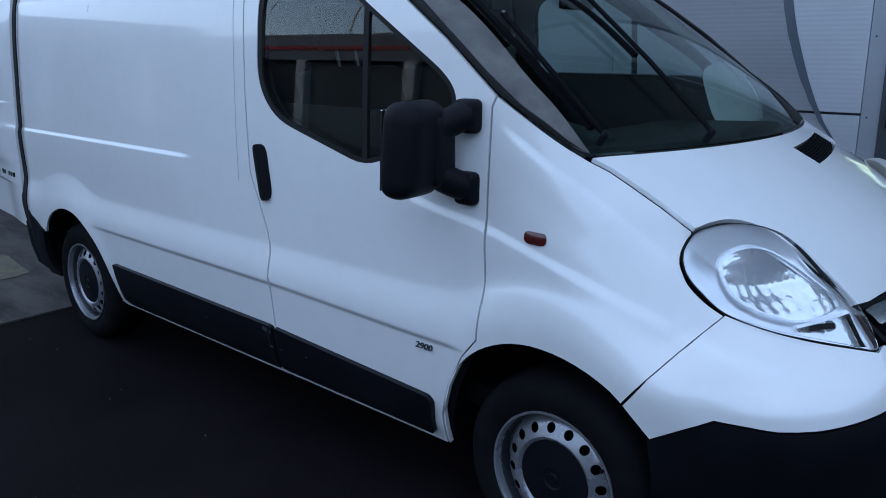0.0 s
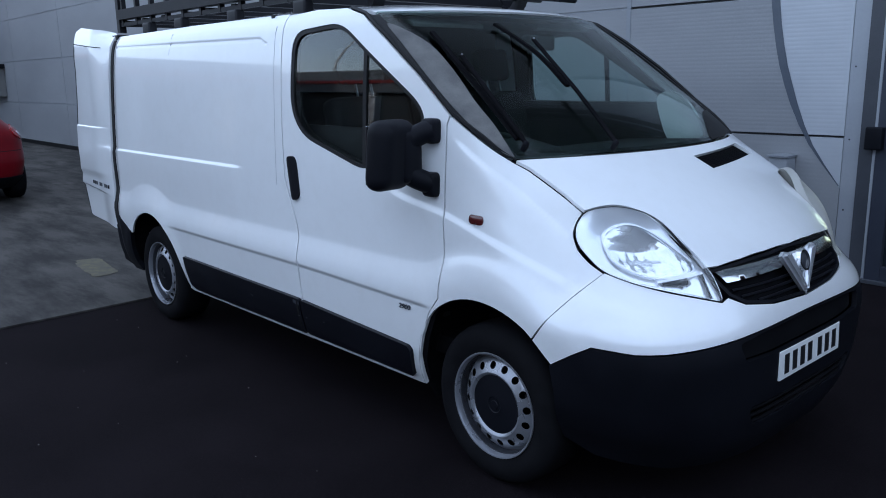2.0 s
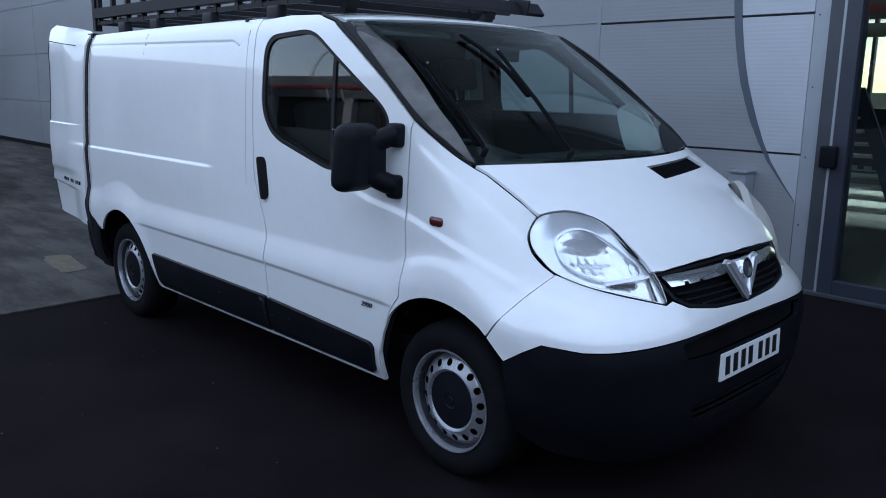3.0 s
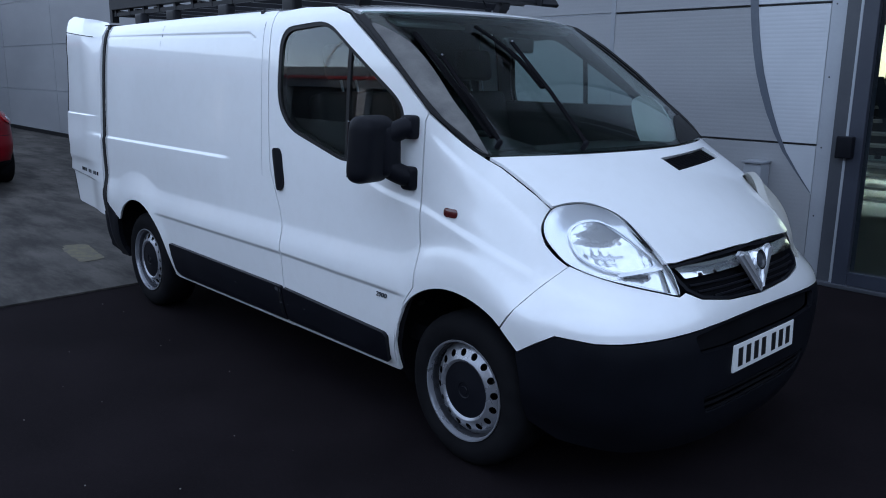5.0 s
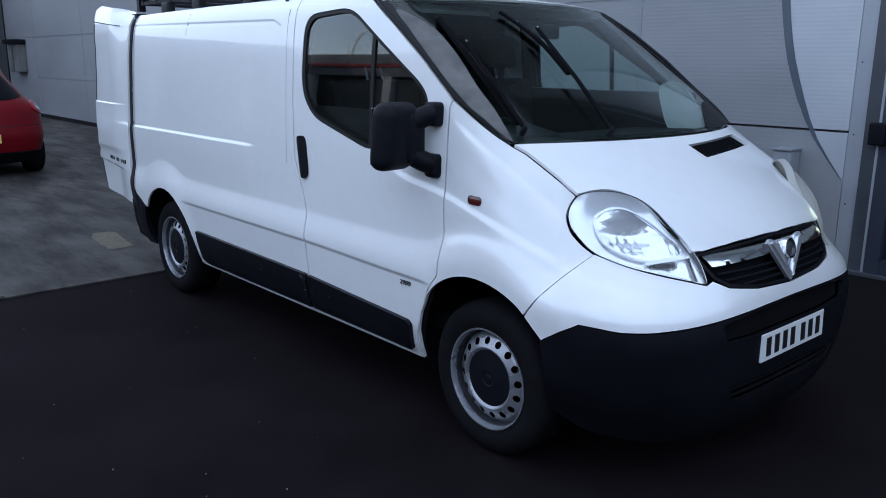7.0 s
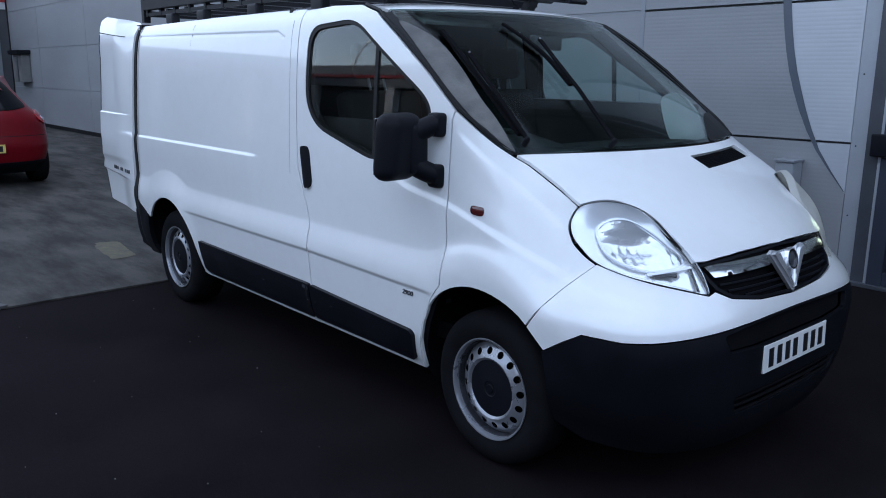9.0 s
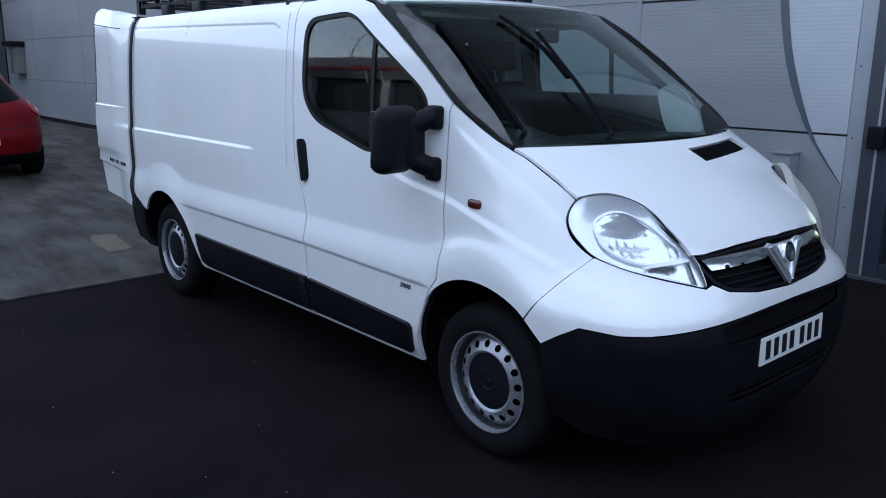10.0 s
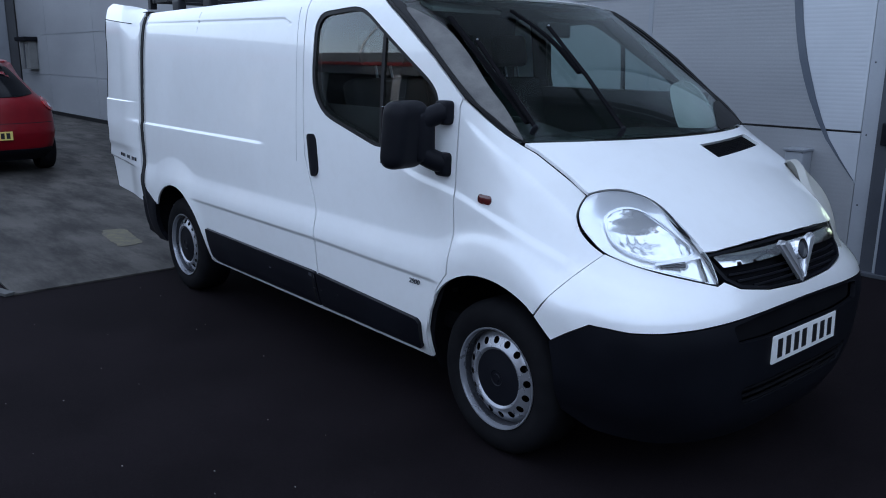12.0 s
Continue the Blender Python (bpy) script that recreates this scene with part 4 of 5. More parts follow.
# mirrors on double arms
for flip in (False, True):
    f = Matrix.Diagonal((1, -1, 1, 1)) if flip else Matrix.Identity(4)
    bm = box(-0.062, 0.062, -0.098, 0.098, -0.137, 0.137, 0.056, 6)
    for v in bm.verts:
        k = max(0.0, v.co.x / 0.062)
        v.co.y *= 1.0 - 0.16 * k
        v.co.z *= 1.0 - 0.10 * k
        v.co.y += 0.012 * (v.co.z / 0.137)
        v.co.y *= 1.0 - 0.10 * max(0.0, -v.co.z / 0.137)
    mirror = part("door_mirror", turned(bm, f @ pose(-0.365, -1.045, 1.287, 0, 3, 6)), PLASTIC, van, "black door mirror on two arms", smooth=50)
    for pts, foot in (([(-0.345, -1.00, 1.325), (-0.325, -0.965, 1.350), (-0.295, -0.93, 1.372), (-0.275, -0.905, 1.378)], 1.378),
                      ([(-0.345, -1.00, 1.225), (-0.325, -0.965, 1.200), (-0.300, -0.93, 1.180), (-0.285, -0.905, 1.172)], 1.168)):
        part("mirror_arm", turned(tube(flow(pts, False, 6), 0.043, 14, False), f), PLASTIC, mirror, smooth=60)
        part("arm_foot", turned(box(-0.042, 0.036, -0.034, 0.026, -0.050, 0.048, 0.024, 4), f @ pose(-0.280, -0.900, foot)), PLASTIC, mirror, smooth=50)
    part("arm_root", turned(box(-0.045, 0.05, -0.055, 0.045, -0.105, 0.105, 0.035, 4), f @ pose(-0.345, -0.975, 1.280)), PLASTIC, mirror, smooth=50)
    part("mirror_glass", turned(box(-0.003, 0.003, -0.078, 0.078, -0.115, 0.115, 0.002, 1), f @ pose(-0.429, -1.045, 1.287, 0, 3, 6)), CHROME, mirror)


# wheels: steel discs with round holes, black caps
def wheel_at(x, flip):
    m = (Matrix.Diagonal((1, -1, 1, 1)) if flip else Matrix.Identity(4)) @ pose(x + 0.018, -0.868, 0.315, 90, 0, 0)
    hub = new("wheel")
    attach(hub, van, "pressed silver steel wheel with black cap")
    tyre = [(0.209, 0.003), (0.220, 0.008), (0.245, 0.016), (0.275, 0.016), (0.302, 0.006), (0.319, -0.010), (0.325, -0.035), (0.3265, -0.10), (0.325, -0.165), (0.318, -0.19), (0.28, -0.215), (0.22, -0.205), (0.21, -0.195)]
    part("tyre", lathe(tyre, m, 64), RUBBER, hub, smooth=40)
    barrel = [(0.208, 0.004), (0.2145, 0.008), (0.2135, 0.013), (0.208, 0.012), (0.2035, 0.002), (0.2025, -0.012), (0.1990, -0.013), (0.1985, -0.018), (0.1970, -0.034), (0.196, -0.075), (0.181, -0.19), (0.19, -0.20)]
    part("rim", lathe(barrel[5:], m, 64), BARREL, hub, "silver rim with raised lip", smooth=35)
    part("rim_lip", lathe(barrel[:6], m, 64), STEEL, hub, smooth=35)
    # disc with sixteen holes
    bm = bmesh.new()
    count, per = 16, 12
    rings = {}
    prof = [(0.197, -0.046), (0.190, -0.040), (0.178, -0.024), (0.140, -0.005), (0.131, -0.001), (0.123, -0.004), (0.114, -0.018)]
    def height(r):
        for (a, p), (b, q) in zip(prof, prof[1:]):
            if b <= r <= a:
                return p + (q - p) * (a - r) / (a - b)
        return prof[-1][1]
    pts, edges, start = [], [], 0
    for r in (0.196, 0.116):
        ring = [(r * math.cos(2 * math.pi * k / 96), r * math.sin(2 * math.pi * k / 96)) for k in range(96)]
        edges += [(start + k, start + (k + 1) % 96) for k in range(96)]
        pts += ring
        start += 96
    holes = []
    for h in range(count):
        a = 2 * math.pi * (h + 0.3) / count
        hx, hy = 0.159 * math.cos(a), 0.159 * math.sin(a)
        ring = [(hx + 0.0150 * math.cos(2 * math.pi * k / per), hy + 0.0150 * math.sin(2 * math.pi * k / per)) for k in range(per)]
        holes.append((hx, hy))
        edges += [(start + k, start + (k + 1) % per) for k in range(per)]
        pts += ring
        start += per
    for r in (0.188, 0.178, 0.140, 0.131, 0.123):
        pts += [(r * math.cos(2 * math.pi * (k + 0.5) / 64), r * math.sin(2 * math.pi * (k + 0.5) / 64)) for k in range(64)]
    vs, _, fs, _, _, _ = delaunay_2d_cdt([Vector(p) for p in pts], edges, [], 0, 1e-6)
    made = [bm.verts.new((v.x, v.y, height(v.length))) for v in vs]
    for f in fs:
        c = sum((vs[i] for i in f), Vector((0, 0))) / len(f)
        if 0.116 < c.length < 0.196 and all((c - Vector(h)).length > 0.0146 for h in holes):
            bm.faces.new([made[i] for i in f])
    bmesh.ops.delete(bm, geom=[v for v in bm.verts if not v.link_faces], context="VERTS")
    part("disc", turned(bm, m), STEEL, hub, "silver disc pierced by round holes", smooth=40)
    part("hub_cap", lathe([(0.121, -0.018), (0.119, -0.009), (0.111, -0.008), (0.060, -0.004), (0.034, 0.000), (0.030, -0.003), (0.0, -0.002)], m, 40), PLASTIC, hub, "black plastic hub cap", smooth=35)
    part("cap_emblem", lathe([(0.0, 0.001), (0.016, 0.001), (0.018, -0.002)], m, 20), TRIM, hub)
    part("valve", tube([m @ Vector((0.165, 0.085, -0.05)), m @ Vector((0.160, 0.082, -0.005))], 0.005, 8), SEAL, hub)
    part("backing", lathe([(0.0, -0.085), (0.185, -0.085), (0.185, -0.10), (0.0, -0.10)], m, 32), VOID, hub)
    return hub


for x in (0.0, AXLE):
    for flip in (False, True):
        wheel_at(x, flip)

# floor pan, wheel wells, inner sills
part("floor_pan", merged(box(-2.68, -0.42, -0.80, 0.80, 0.24, 0.42, 0.02), box(-3.72, -3.50, -0.78, 0.78, 0.34, 0.55, 0.02), box(0.40, 0.70, -0.50, 0.50, 0.22, 0.40, 0.02), box(-3.5, 0.4, -0.52, 0.52, 0.26, 0.44, 0.02)), VOID, van)
for x, r in ((-0.005, 0.40), (AXLE + 0.03, 0.41)):
    for flip in (False, True):
        bm = bmesh.new()
        pts = arc(x, 0.352, r, 200, -20, 24)
        a = [bm.verts.new((px, 0.012 - half_width(px, max(pz, 0.2)), pz)) for px, pz in pts]
        b = [bm.verts.new((px, -0.50, pz)) for px, pz in pts]
        for k in range(24):
            bm.faces.new((a[k], a[k + 1], b[k + 1], b[k]))
        bm.faces.new(list(b))
        if flip:
            turned(bm, Matrix.Diagonal((1, -1, 1, 1)))
        part("wheel_well", bm, VOID, van)

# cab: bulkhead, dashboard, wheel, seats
part("bulkhead", box(-1.60, -1.57, -0.80, 0.80, 0.45, 1.90), BULKHEAD, van, "plain bulkhead behind the seats, darkened for the cab's shade")
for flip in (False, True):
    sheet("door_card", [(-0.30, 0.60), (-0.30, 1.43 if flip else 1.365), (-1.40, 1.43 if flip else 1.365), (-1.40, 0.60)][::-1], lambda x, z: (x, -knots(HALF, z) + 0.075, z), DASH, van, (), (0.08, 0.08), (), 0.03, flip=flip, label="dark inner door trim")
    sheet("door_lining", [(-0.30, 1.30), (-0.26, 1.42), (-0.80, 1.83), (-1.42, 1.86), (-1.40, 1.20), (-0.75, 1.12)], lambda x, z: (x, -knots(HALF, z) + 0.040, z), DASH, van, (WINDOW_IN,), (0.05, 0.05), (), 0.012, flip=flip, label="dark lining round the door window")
    if not flip:
        strip = flow([(0.058, -0.803), (0.004, -0.832), (-0.108, -0.850), (-0.241, -0.852), (-0.407, -0.835), (-0.560, -0.810), (-0.690, -0.782), (-0.625, -0.738), (-0.504, -0.705), (-0.350, -0.719), (-0.188, -0.755), (-0.075, -0.767), (0.031, -0.792)], True, 4)
        # laid over the glass edge, so the mottled reflection is in the colour
        sheet("pillar_trim", strip, screen, PILLAR_TRIM, van, (), (0.04, 0.03), (), 0.003, lift=0.0055, flip=flip, label="pale pillar trim along the glass, cloud reflections mottled into its colour")
    band = flow([(-0.775, -0.822), (-0.637, -0.842), (-0.423, -0.858), (-0.202, -0.866), (-0.075, -0.856), (-0.001, -0.836), (0.061, -0.804)], False, 4)
    band += [(0.050, -0.797), (-0.10, -0.815), (-0.241, -0.825), (-0.407, -0.810), (-0.66, -0.772), (-0.76, -0.772)]
    sheet("screen_edge_band", band, screen, SEAL, van, (), (0.04, 0.03), (), 0.004, lift=0.0025, flip=flip, label="black bonded edge of the windscreen")
# added pale panel stands for a bright patch behind the windscreen
sheet("pale_foot_panel", flow([(-0.34, 1.46), (-0.25, 1.485), (-0.15, 1.42), (-0.075, 1.30), (-0.085, 1.255), (-0.25, 1.225), (-0.325, 1.36)], True, 4), lambda x, z: (x, 0.755, z), PALE, van, (), (0.05, 0.05), (), 0.02, label="added pale panel at the pillar foot, standing for a bright patch")
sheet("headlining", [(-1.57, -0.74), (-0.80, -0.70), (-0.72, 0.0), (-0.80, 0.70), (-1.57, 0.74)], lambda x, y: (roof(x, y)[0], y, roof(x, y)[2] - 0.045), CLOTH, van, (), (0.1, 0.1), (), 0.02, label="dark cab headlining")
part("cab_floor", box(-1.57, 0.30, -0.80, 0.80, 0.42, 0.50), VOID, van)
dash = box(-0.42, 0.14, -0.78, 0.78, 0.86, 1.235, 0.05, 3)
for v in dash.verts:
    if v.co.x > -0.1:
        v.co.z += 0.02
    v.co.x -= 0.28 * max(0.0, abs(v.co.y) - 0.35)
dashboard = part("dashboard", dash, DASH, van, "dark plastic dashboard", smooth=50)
part("binnacle", turned(box(-0.14, 0.14, -0.19, 0.19, -0.05, 0.06, 0.03, 3), pose(-0.34, -0.38, 1.23, 0, 10, 0)), DASH, dashboard, smooth=50)
part("engine_bay", box(0.10, 0.55, -0.60, 0.60, 0.45, 0.90, 0.05), VOID, van)
steer = new("steering_wheel")
attach(steer, van)
tilt = pose(-0.52, -0.38, 1.16, 0, -58, 0)
ring = [tilt @ Vector((0.19 * math.cos(2 * math.pi * k / 32), 0.19 * math.sin(2 * math.pi * k / 32), 0)) for k in range(33)]
part("wheel_rim", tube(ring, 0.015, 8), DASH, steer, smooth=60)
part("boss", turned(box(-0.07, 0.07, -0.08, 0.08, -0.03, 0.02, 0.02, 3), tilt), DASH, steer, smooth=50)
for a in (0, 180, 90):
    part("spoke", tube([tilt @ Vector((0.05 * math.cos(radians(a)), 0.05 * math.sin(radians(a)), 0)), tilt @ Vector((0.185 * math.cos(radians(a)), 0.185 * math.sin(radians(a)), 0))], 0.014, 8), DASH, steer)
for y, w in ((-0.40, 0.25), (0.18, 0.24), (0.58, 0.20)):
    seat = new("seat")
    attach(seat, van, "dark cloth cab seat with headrest")
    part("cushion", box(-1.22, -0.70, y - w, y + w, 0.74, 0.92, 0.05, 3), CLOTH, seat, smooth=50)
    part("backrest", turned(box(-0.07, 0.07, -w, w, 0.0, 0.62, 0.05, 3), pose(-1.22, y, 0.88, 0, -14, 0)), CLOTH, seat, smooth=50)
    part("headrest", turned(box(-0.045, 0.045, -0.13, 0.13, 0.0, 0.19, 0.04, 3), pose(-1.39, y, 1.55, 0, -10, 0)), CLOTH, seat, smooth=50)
    for d in (-0.05, 0.05):
        part("headrest_post", tube([(-1.36, y + d, 1.47), (-1.39, y + d, 1.57)], 0.007, 8), STEEL, seat)
part("rear_view_mirror", turned(box(-0.02, 0.02, -0.12, 0.12, -0.035, 0.035, 0.015, 3), pose(-0.52, 0.0, 1.73, 0, 0, 8)), DASH, van, smooth=50)
for y in (-0.40, 0.42):
    part("sun_visor", turned(box(-0.10, 0.10, -0.22, 0.22, -0.01, 0.01, 0.008), pose(-0.80, y, 1.845, 0, 22, 0)), BOARD, van)

# rear: open right door folded back in line with the side, closed left door, black bumper
open_door = new("rear_door")
attach(open_door, van, "white rear door swung open, with unreadable badge bars")


def leaf(u, z):
    """The open door's outer face: u metres behind the hinge."""
    bow = 0.020 * math.sin(math.pi * min(1, max(0, (z - 0.5) / 1.45)))
    foot = 0.812 - 0.045 * (0.75 - u)
    ledge = 0.018 * step(foot + 0.010, foot - 0.010, z) - 0.016 * step(0.885, 0.95, z) * step(1.27, 1.0, z) - 0.010 * step(1.272, 1.258, z)
    crown = -0.75 * max(0.0, z - 1.72) ** 2
    face = -0.900 - bow + 0.06 * u + ledge - crown
    near = -knots(HALF, z) - features(-3.0, max(z, 0.95)) - 0.006
    return (-3.690 - u, near + (face - near) * step(0.0, 0.35, u), z)


LEAF = rounded([(0.0, 0.545), (0.0, 1.905), (0.22, 1.945), (0.63, 1.982), (0.752, 1.955), (0.728, 1.872), (0.690, 1.83), (0.672, 1.673), (0.69, 1.46), (0.735, 1.262), (0.725, 1.12), (0.690, 1.01), (0.715, 0.92), (0.772, 0.825), (0.744, 0.69), (0.715, 0.575), (0.68, 0.565)], 0.03, 4)
LEAF = [(-u, z) for u, z in LEAF]
LEAF.reverse()
sheet("door_skin", list(reversed(LEAF)), lambda u, z: leaf(-u, z), WHITE, open_door, (), (0.03, 0.026), (0.76, 0.775, 0.79, 0.80, 0.81, 0.82, 1.25, 1.258, 1.265, 1.272, 1.28), 0.03)
# thin black strip on the skin stands for the shade in a groove
sheet("groove_shade_strip", [(-0.735, 1.870), (-0.14, 1.822), (-0.14, 1.817), (-0.735, 1.863)][::-1], lambda u, z: leaf(-u, z), SEAL, open_door, thick=0.002, lift=0.002)
for edge_line in ([(0.738, 1.27), (0.693, 1.46), (0.676, 1.673), (0.715, 1.85)], [(0.775, 0.80), (0.748, 0.69), (0.722, 0.58)]):
    sheet("door_edge_seal", [(-u - 0.002, z) for u, z in edge_line] + [(-u + 0.011, z) for u, z in reversed(edge_line)], lambda u, z: leaf(-u, z), SEAL, open_door, thick=0.03, lift=0.002)
for n in range(10):
    if n in (3, 6):
        continue
    u = 0.47 - 0.040 * n
    z = 0.838 - 0.02 * (0.5 - u)
    sheet("badge_bar", [(-u, z), (-u + 0.022, z), (-u + 0.026, z + 0.026), (-u + 0.004, z + 0.026)], lambda a, v: leaf(-a, v), FRAME_G if n % 3 else PLASTIC, open_door, thick=0.003, lift=0.004)
sheet("door_shut_seal", [(REAR - 0.03, 0.52), (REAR + 0.020, 0.56), (REAR + 0.016, 0.74), (REAR - 0.002, 0.95), (REAR - 0.002, 1.30), (REAR - 0.010, 1.86), (REAR - 0.052, 1.86), (REAR - 0.052, 1.1), (REAR - 0.052, 0.70)], side, SEAL, van, thick=0.03, lift=0.008)
part("rear_pillar", merged(box(REAR - 0.10, REAR - 0.01, -0.82, -0.77, 0.50, 1.82), box(REAR - 0.10, REAR - 0.01, 0.77, 0.82, 0.50, 1.82), box(REAR - 0.10, REAR - 0.01, -0.80, 0.80, 1.80, 1.90)), SEAL, van)
closed = part("rear_door", box(-3.76, -3.72, 0.01, 0.85, 0.54, 1.90, 0.02, 3), WHITE, van, "white rear door, shut", smooth=40)
part("rear_window", box(-3.768, -3.758, 0.12, 0.74, 1.25, 1.72, 0.003), DARKGLASS, closed)
for flip in (False, True):
    sheet("rear_bumper_corner", list(reversed([(-3.72, 0.30), (-3.70, 0.58), (REAR, 0.592), (-3.60, 0.66), (-3.56, 0.635), (-3.405, 0.572), (-3.445, 0.44), (-3.455, 0.34), (-3.44, 0.275), (-3.60, 0.27)])), side, PLASTIC, van, (), (0.03, 0.03), (), 0.03,
          lift=0.008, flip=flip, label="black rear bumper corner")
part("rear_bumper", box(-3.80, -3.70, -0.86, 0.86, 0.29, 0.56, 0.03, 3), PLASTIC, van, smooth=50)
part("load_floor", box(-3.70, -1.62, -0.80, 0.80, 0.50, 0.54), BOARD, van)


# ---- ground ----
def flat(name, outline, z, mat, label, category, thick=0.0):
    bm = bmesh.new()
    f = bm.faces.new([bm.verts.new((x, y, z)) for x, y in outline])
    if f.normal.z < 0:
        f.normal_flip()
    if thick:
        out = bmesh.ops.extrude_face_region(bm, geom=[f])
        bmesh.ops.translate(bm, verts=[g for g in out["geom"] if isinstance(g, bmesh.types.BMVert)], vec=(0, 0, thick))
        bmesh.ops.recalc_face_normals(bm, faces=bm.faces[:])
    ob = part(name, bm, mat, None)
    return tagged(ob, label, category, kind="structure")


flat("ground", [(-900, -900), (900, -900), (900, 900), (-900, 900)], -0.012, TARMAC, "near-black new tarmac yard", "ground")
flat("concrete_apron", [(-3.665, -1.86), (-3.69, -0.76), (-3.80, 3.39), (-60, 3.39), (-60, -1.835)], -0.011, CONCRETE, "stained worn concrete apron beside the tarmac", "pavement", 0.012)
edging = thing("drain_edging", "pale concrete edging strip at the tarmac's corner", "edging", kind="structure")
part("edging_strip", tube([(-3.665, -1.88, 0.002), (-4.12, -2.03, 0.002), (-7.5, -3.2, 0.002)], 0.010, 4, True, 0.035), KERB, edging)
worn = random.Random(3)
worn_edge = [(x + worn.uniform(-0.014, 0.014), y + worn.uniform(-0.007, 0.007)) for x, y in dense(rounded([(-4.66, -0.60), (-4.63, -0.82), (-5.20, -0.78), (-5.42, -0.70), (-5.36, -0.52)], 0.05), 0.03)]
flat("paint_mark", worn_edge, 0.005, MARK, "worn yellow paint patch on concrete", "road marking")

# loose grit on the tarmac
rng = random.Random(7)
bm = bmesh.new()
for _ in range(60):
    r = rng.uniform(0.002, 0.0045) * (1.5 if rng.random() < 0.1 else 1.0)
    at = pose(rng.uniform(-3.4, 2.2), rng.uniform(-3.6, -1.05), -0.012 + r * 0.5, rng.uniform(0, 90), rng.uniform(0, 90), rng.uniform(0, 90))
    bmesh.ops.create_icosphere(bm, subdivisions=1, radius=r, matrix=at @ Matrix.Diagonal((1, rng.uniform(0.6, 1), rng.uniform(0.5, 0.9), 1)))
tagged(part("grit", bm, GRIT, None), "pale loose grit scattered on the tarmac", "grit", kind="stuff")

# ---- grey showroom wall with recessed joints and fine horizontal ribs ----
WALL, PITCH = 3.40, 0.033
XS = [(0.3, -0.10), (0.70, -0.404), (0.88, -0.555), (1.05, -0.683), (1.405, -0.859), (1.738, -0.965), (2.18, -1.039), (2.6, -1.068), (3.3, -1.05), (7.4, -0.70)]


def ribbed(x0, x1, z0, z1):
    """A wall panel with fine horizontal ribs and turned-in edges."""
    bm = bmesh.new()
    rows = [(z0, WALL + 0.02), (z0 + 0.004, WALL)]
    n = int((z1 - z0 - 0.03) / PITCH)
    for k in range(n):
        z = z0 + 0.015 + k * PITCH
        rows += [(z, WALL), (z + 0.008, WALL + 0.00032), (z + 0.014, WALL + 0.00032), (z + 0.022, WALL)]
    rows += [(z1 - 0.004, WALL), (z1, WALL + 0.02)]
    xs = [x0, x0 + 0.003, x1 - 0.003, x1]
    grid = [[bm.verts.new((x, y + (0.015 if i in (0, 3) else 0), z)) for i, x in enumerate(xs)] for z, y in rows]
    for a, b in zip(grid, grid[1:]):
        for i in range(3):
            bm.faces.new((a[i], a[i + 1], b[i + 1], b[i]))
    return bm


# unseen upper part raised to 9.4 m to keep sky out of the windscreen
wall = tagged(part("wall_north", box(-26.0, -0.39, WALL + 0.03, WALL + 0.25, 0.0, 9.4), DARKWALL, None), "tall grey ribbed-metal showroom wall with dark swoosh", "wall", kind="structure")
# two-tone cladding: a sweeping line divides grey from pale
geo = node(CLAD_D, "ShaderNodeNewGeometry")
split = node(CLAD_D, "ShaderNodeSeparateXYZ")
link(CLAD_D, geo.outputs["Position"], split.inputs[0])
curve = node(CLAD_D, "ShaderNodeFloatCurve")
points = curve.mapping.curves[0].points
for (z, x) in XS[1:-1]:
    points.new(z / 8, (x + 2) / 2)
points[0].location, points[len(points) - 1].location = (0.3 / 8, 0.90), (1.0, 0.65)
curve.mapping.update()
scale = node(CLAD_D, "ShaderNodeMath")
scale.operation = "DIVIDE"
scale.inputs[1].default_value = 8
link(CLAD_D, split.outputs[2], scale.inputs[0])
link(CLAD_D, scale.outputs[0], curve.inputs["Value"])
xs = node(CLAD_D, "ShaderNodeMath")
xs.operation = "MULTIPLY_ADD"
xs.inputs[1].default_value, xs.inputs[2].default_value = 0.5, 1.0
link(CLAD_D, split.outputs[0], xs.inputs[0])
over = node(CLAD_D, "ShaderNodeMath")
over.operation = "GREATER_THAN"
link(CLAD_D, xs.outputs[0], over.inputs[0])
link(CLAD_D, curve.outputs[0], over.inputs[1])
base = CLAD_D.node_tree.nodes["Principled BSDF"].inputs["Base Color"].links[0].from_socket
pale = ramp(CLAD_D, noise_tex(CLAD_D, 0.9, 5), [(0.3, (0.40, 0.42, 0.45)), (0.7, (0.48, 0.50, 0.53))])
coat(CLAD_D, mixed(CLAD_D, over.outputs[0], base, pale))
for k in range(9):
    z0, z1 = (0.0 if k == 0 else 1.083 * k - 0.0), 1.083 * (k + 1) - 0.014
    for x0, x1 in ((-2.372, -0.391), (-6.2, -2.384), (-10.2, -6.21), (-14.2, -10.21), (-18.2, -14.21), (-22.2, -18.21), (-25.2, -22.21)):
        part("cladding_panel", ribbed(x0, x1, z0, z1), CLAD_D, wall)
    part("joint_filler", box(-25.2, -2.41, WALL + 0.008, WALL + 0.018, z1 - 0.001, z1 + 0.015), CORNER, wall)
part("cladding_joint_cover", box(-2.402, -2.355, WALL - 0.004, WALL + 0.02, 0.0, 9.39), CORNER, wall)
bm = bmesh.new()
left, right = [], []
for n in range(40):
    z = 0.70 + 6.0 * n / 39
    x = knots(XS, z)
    w = 0.068 * step(0.50, 1.55, z)
    left.append(bm.verts.new((x, WALL - 0.004, z)))
    right.append(bm.verts.new((x + max(0.003, w), WALL - 0.004, z)))
for n in range(39):
    bm.faces.new((left[n], right[n], right[n + 1], left[n + 1]))
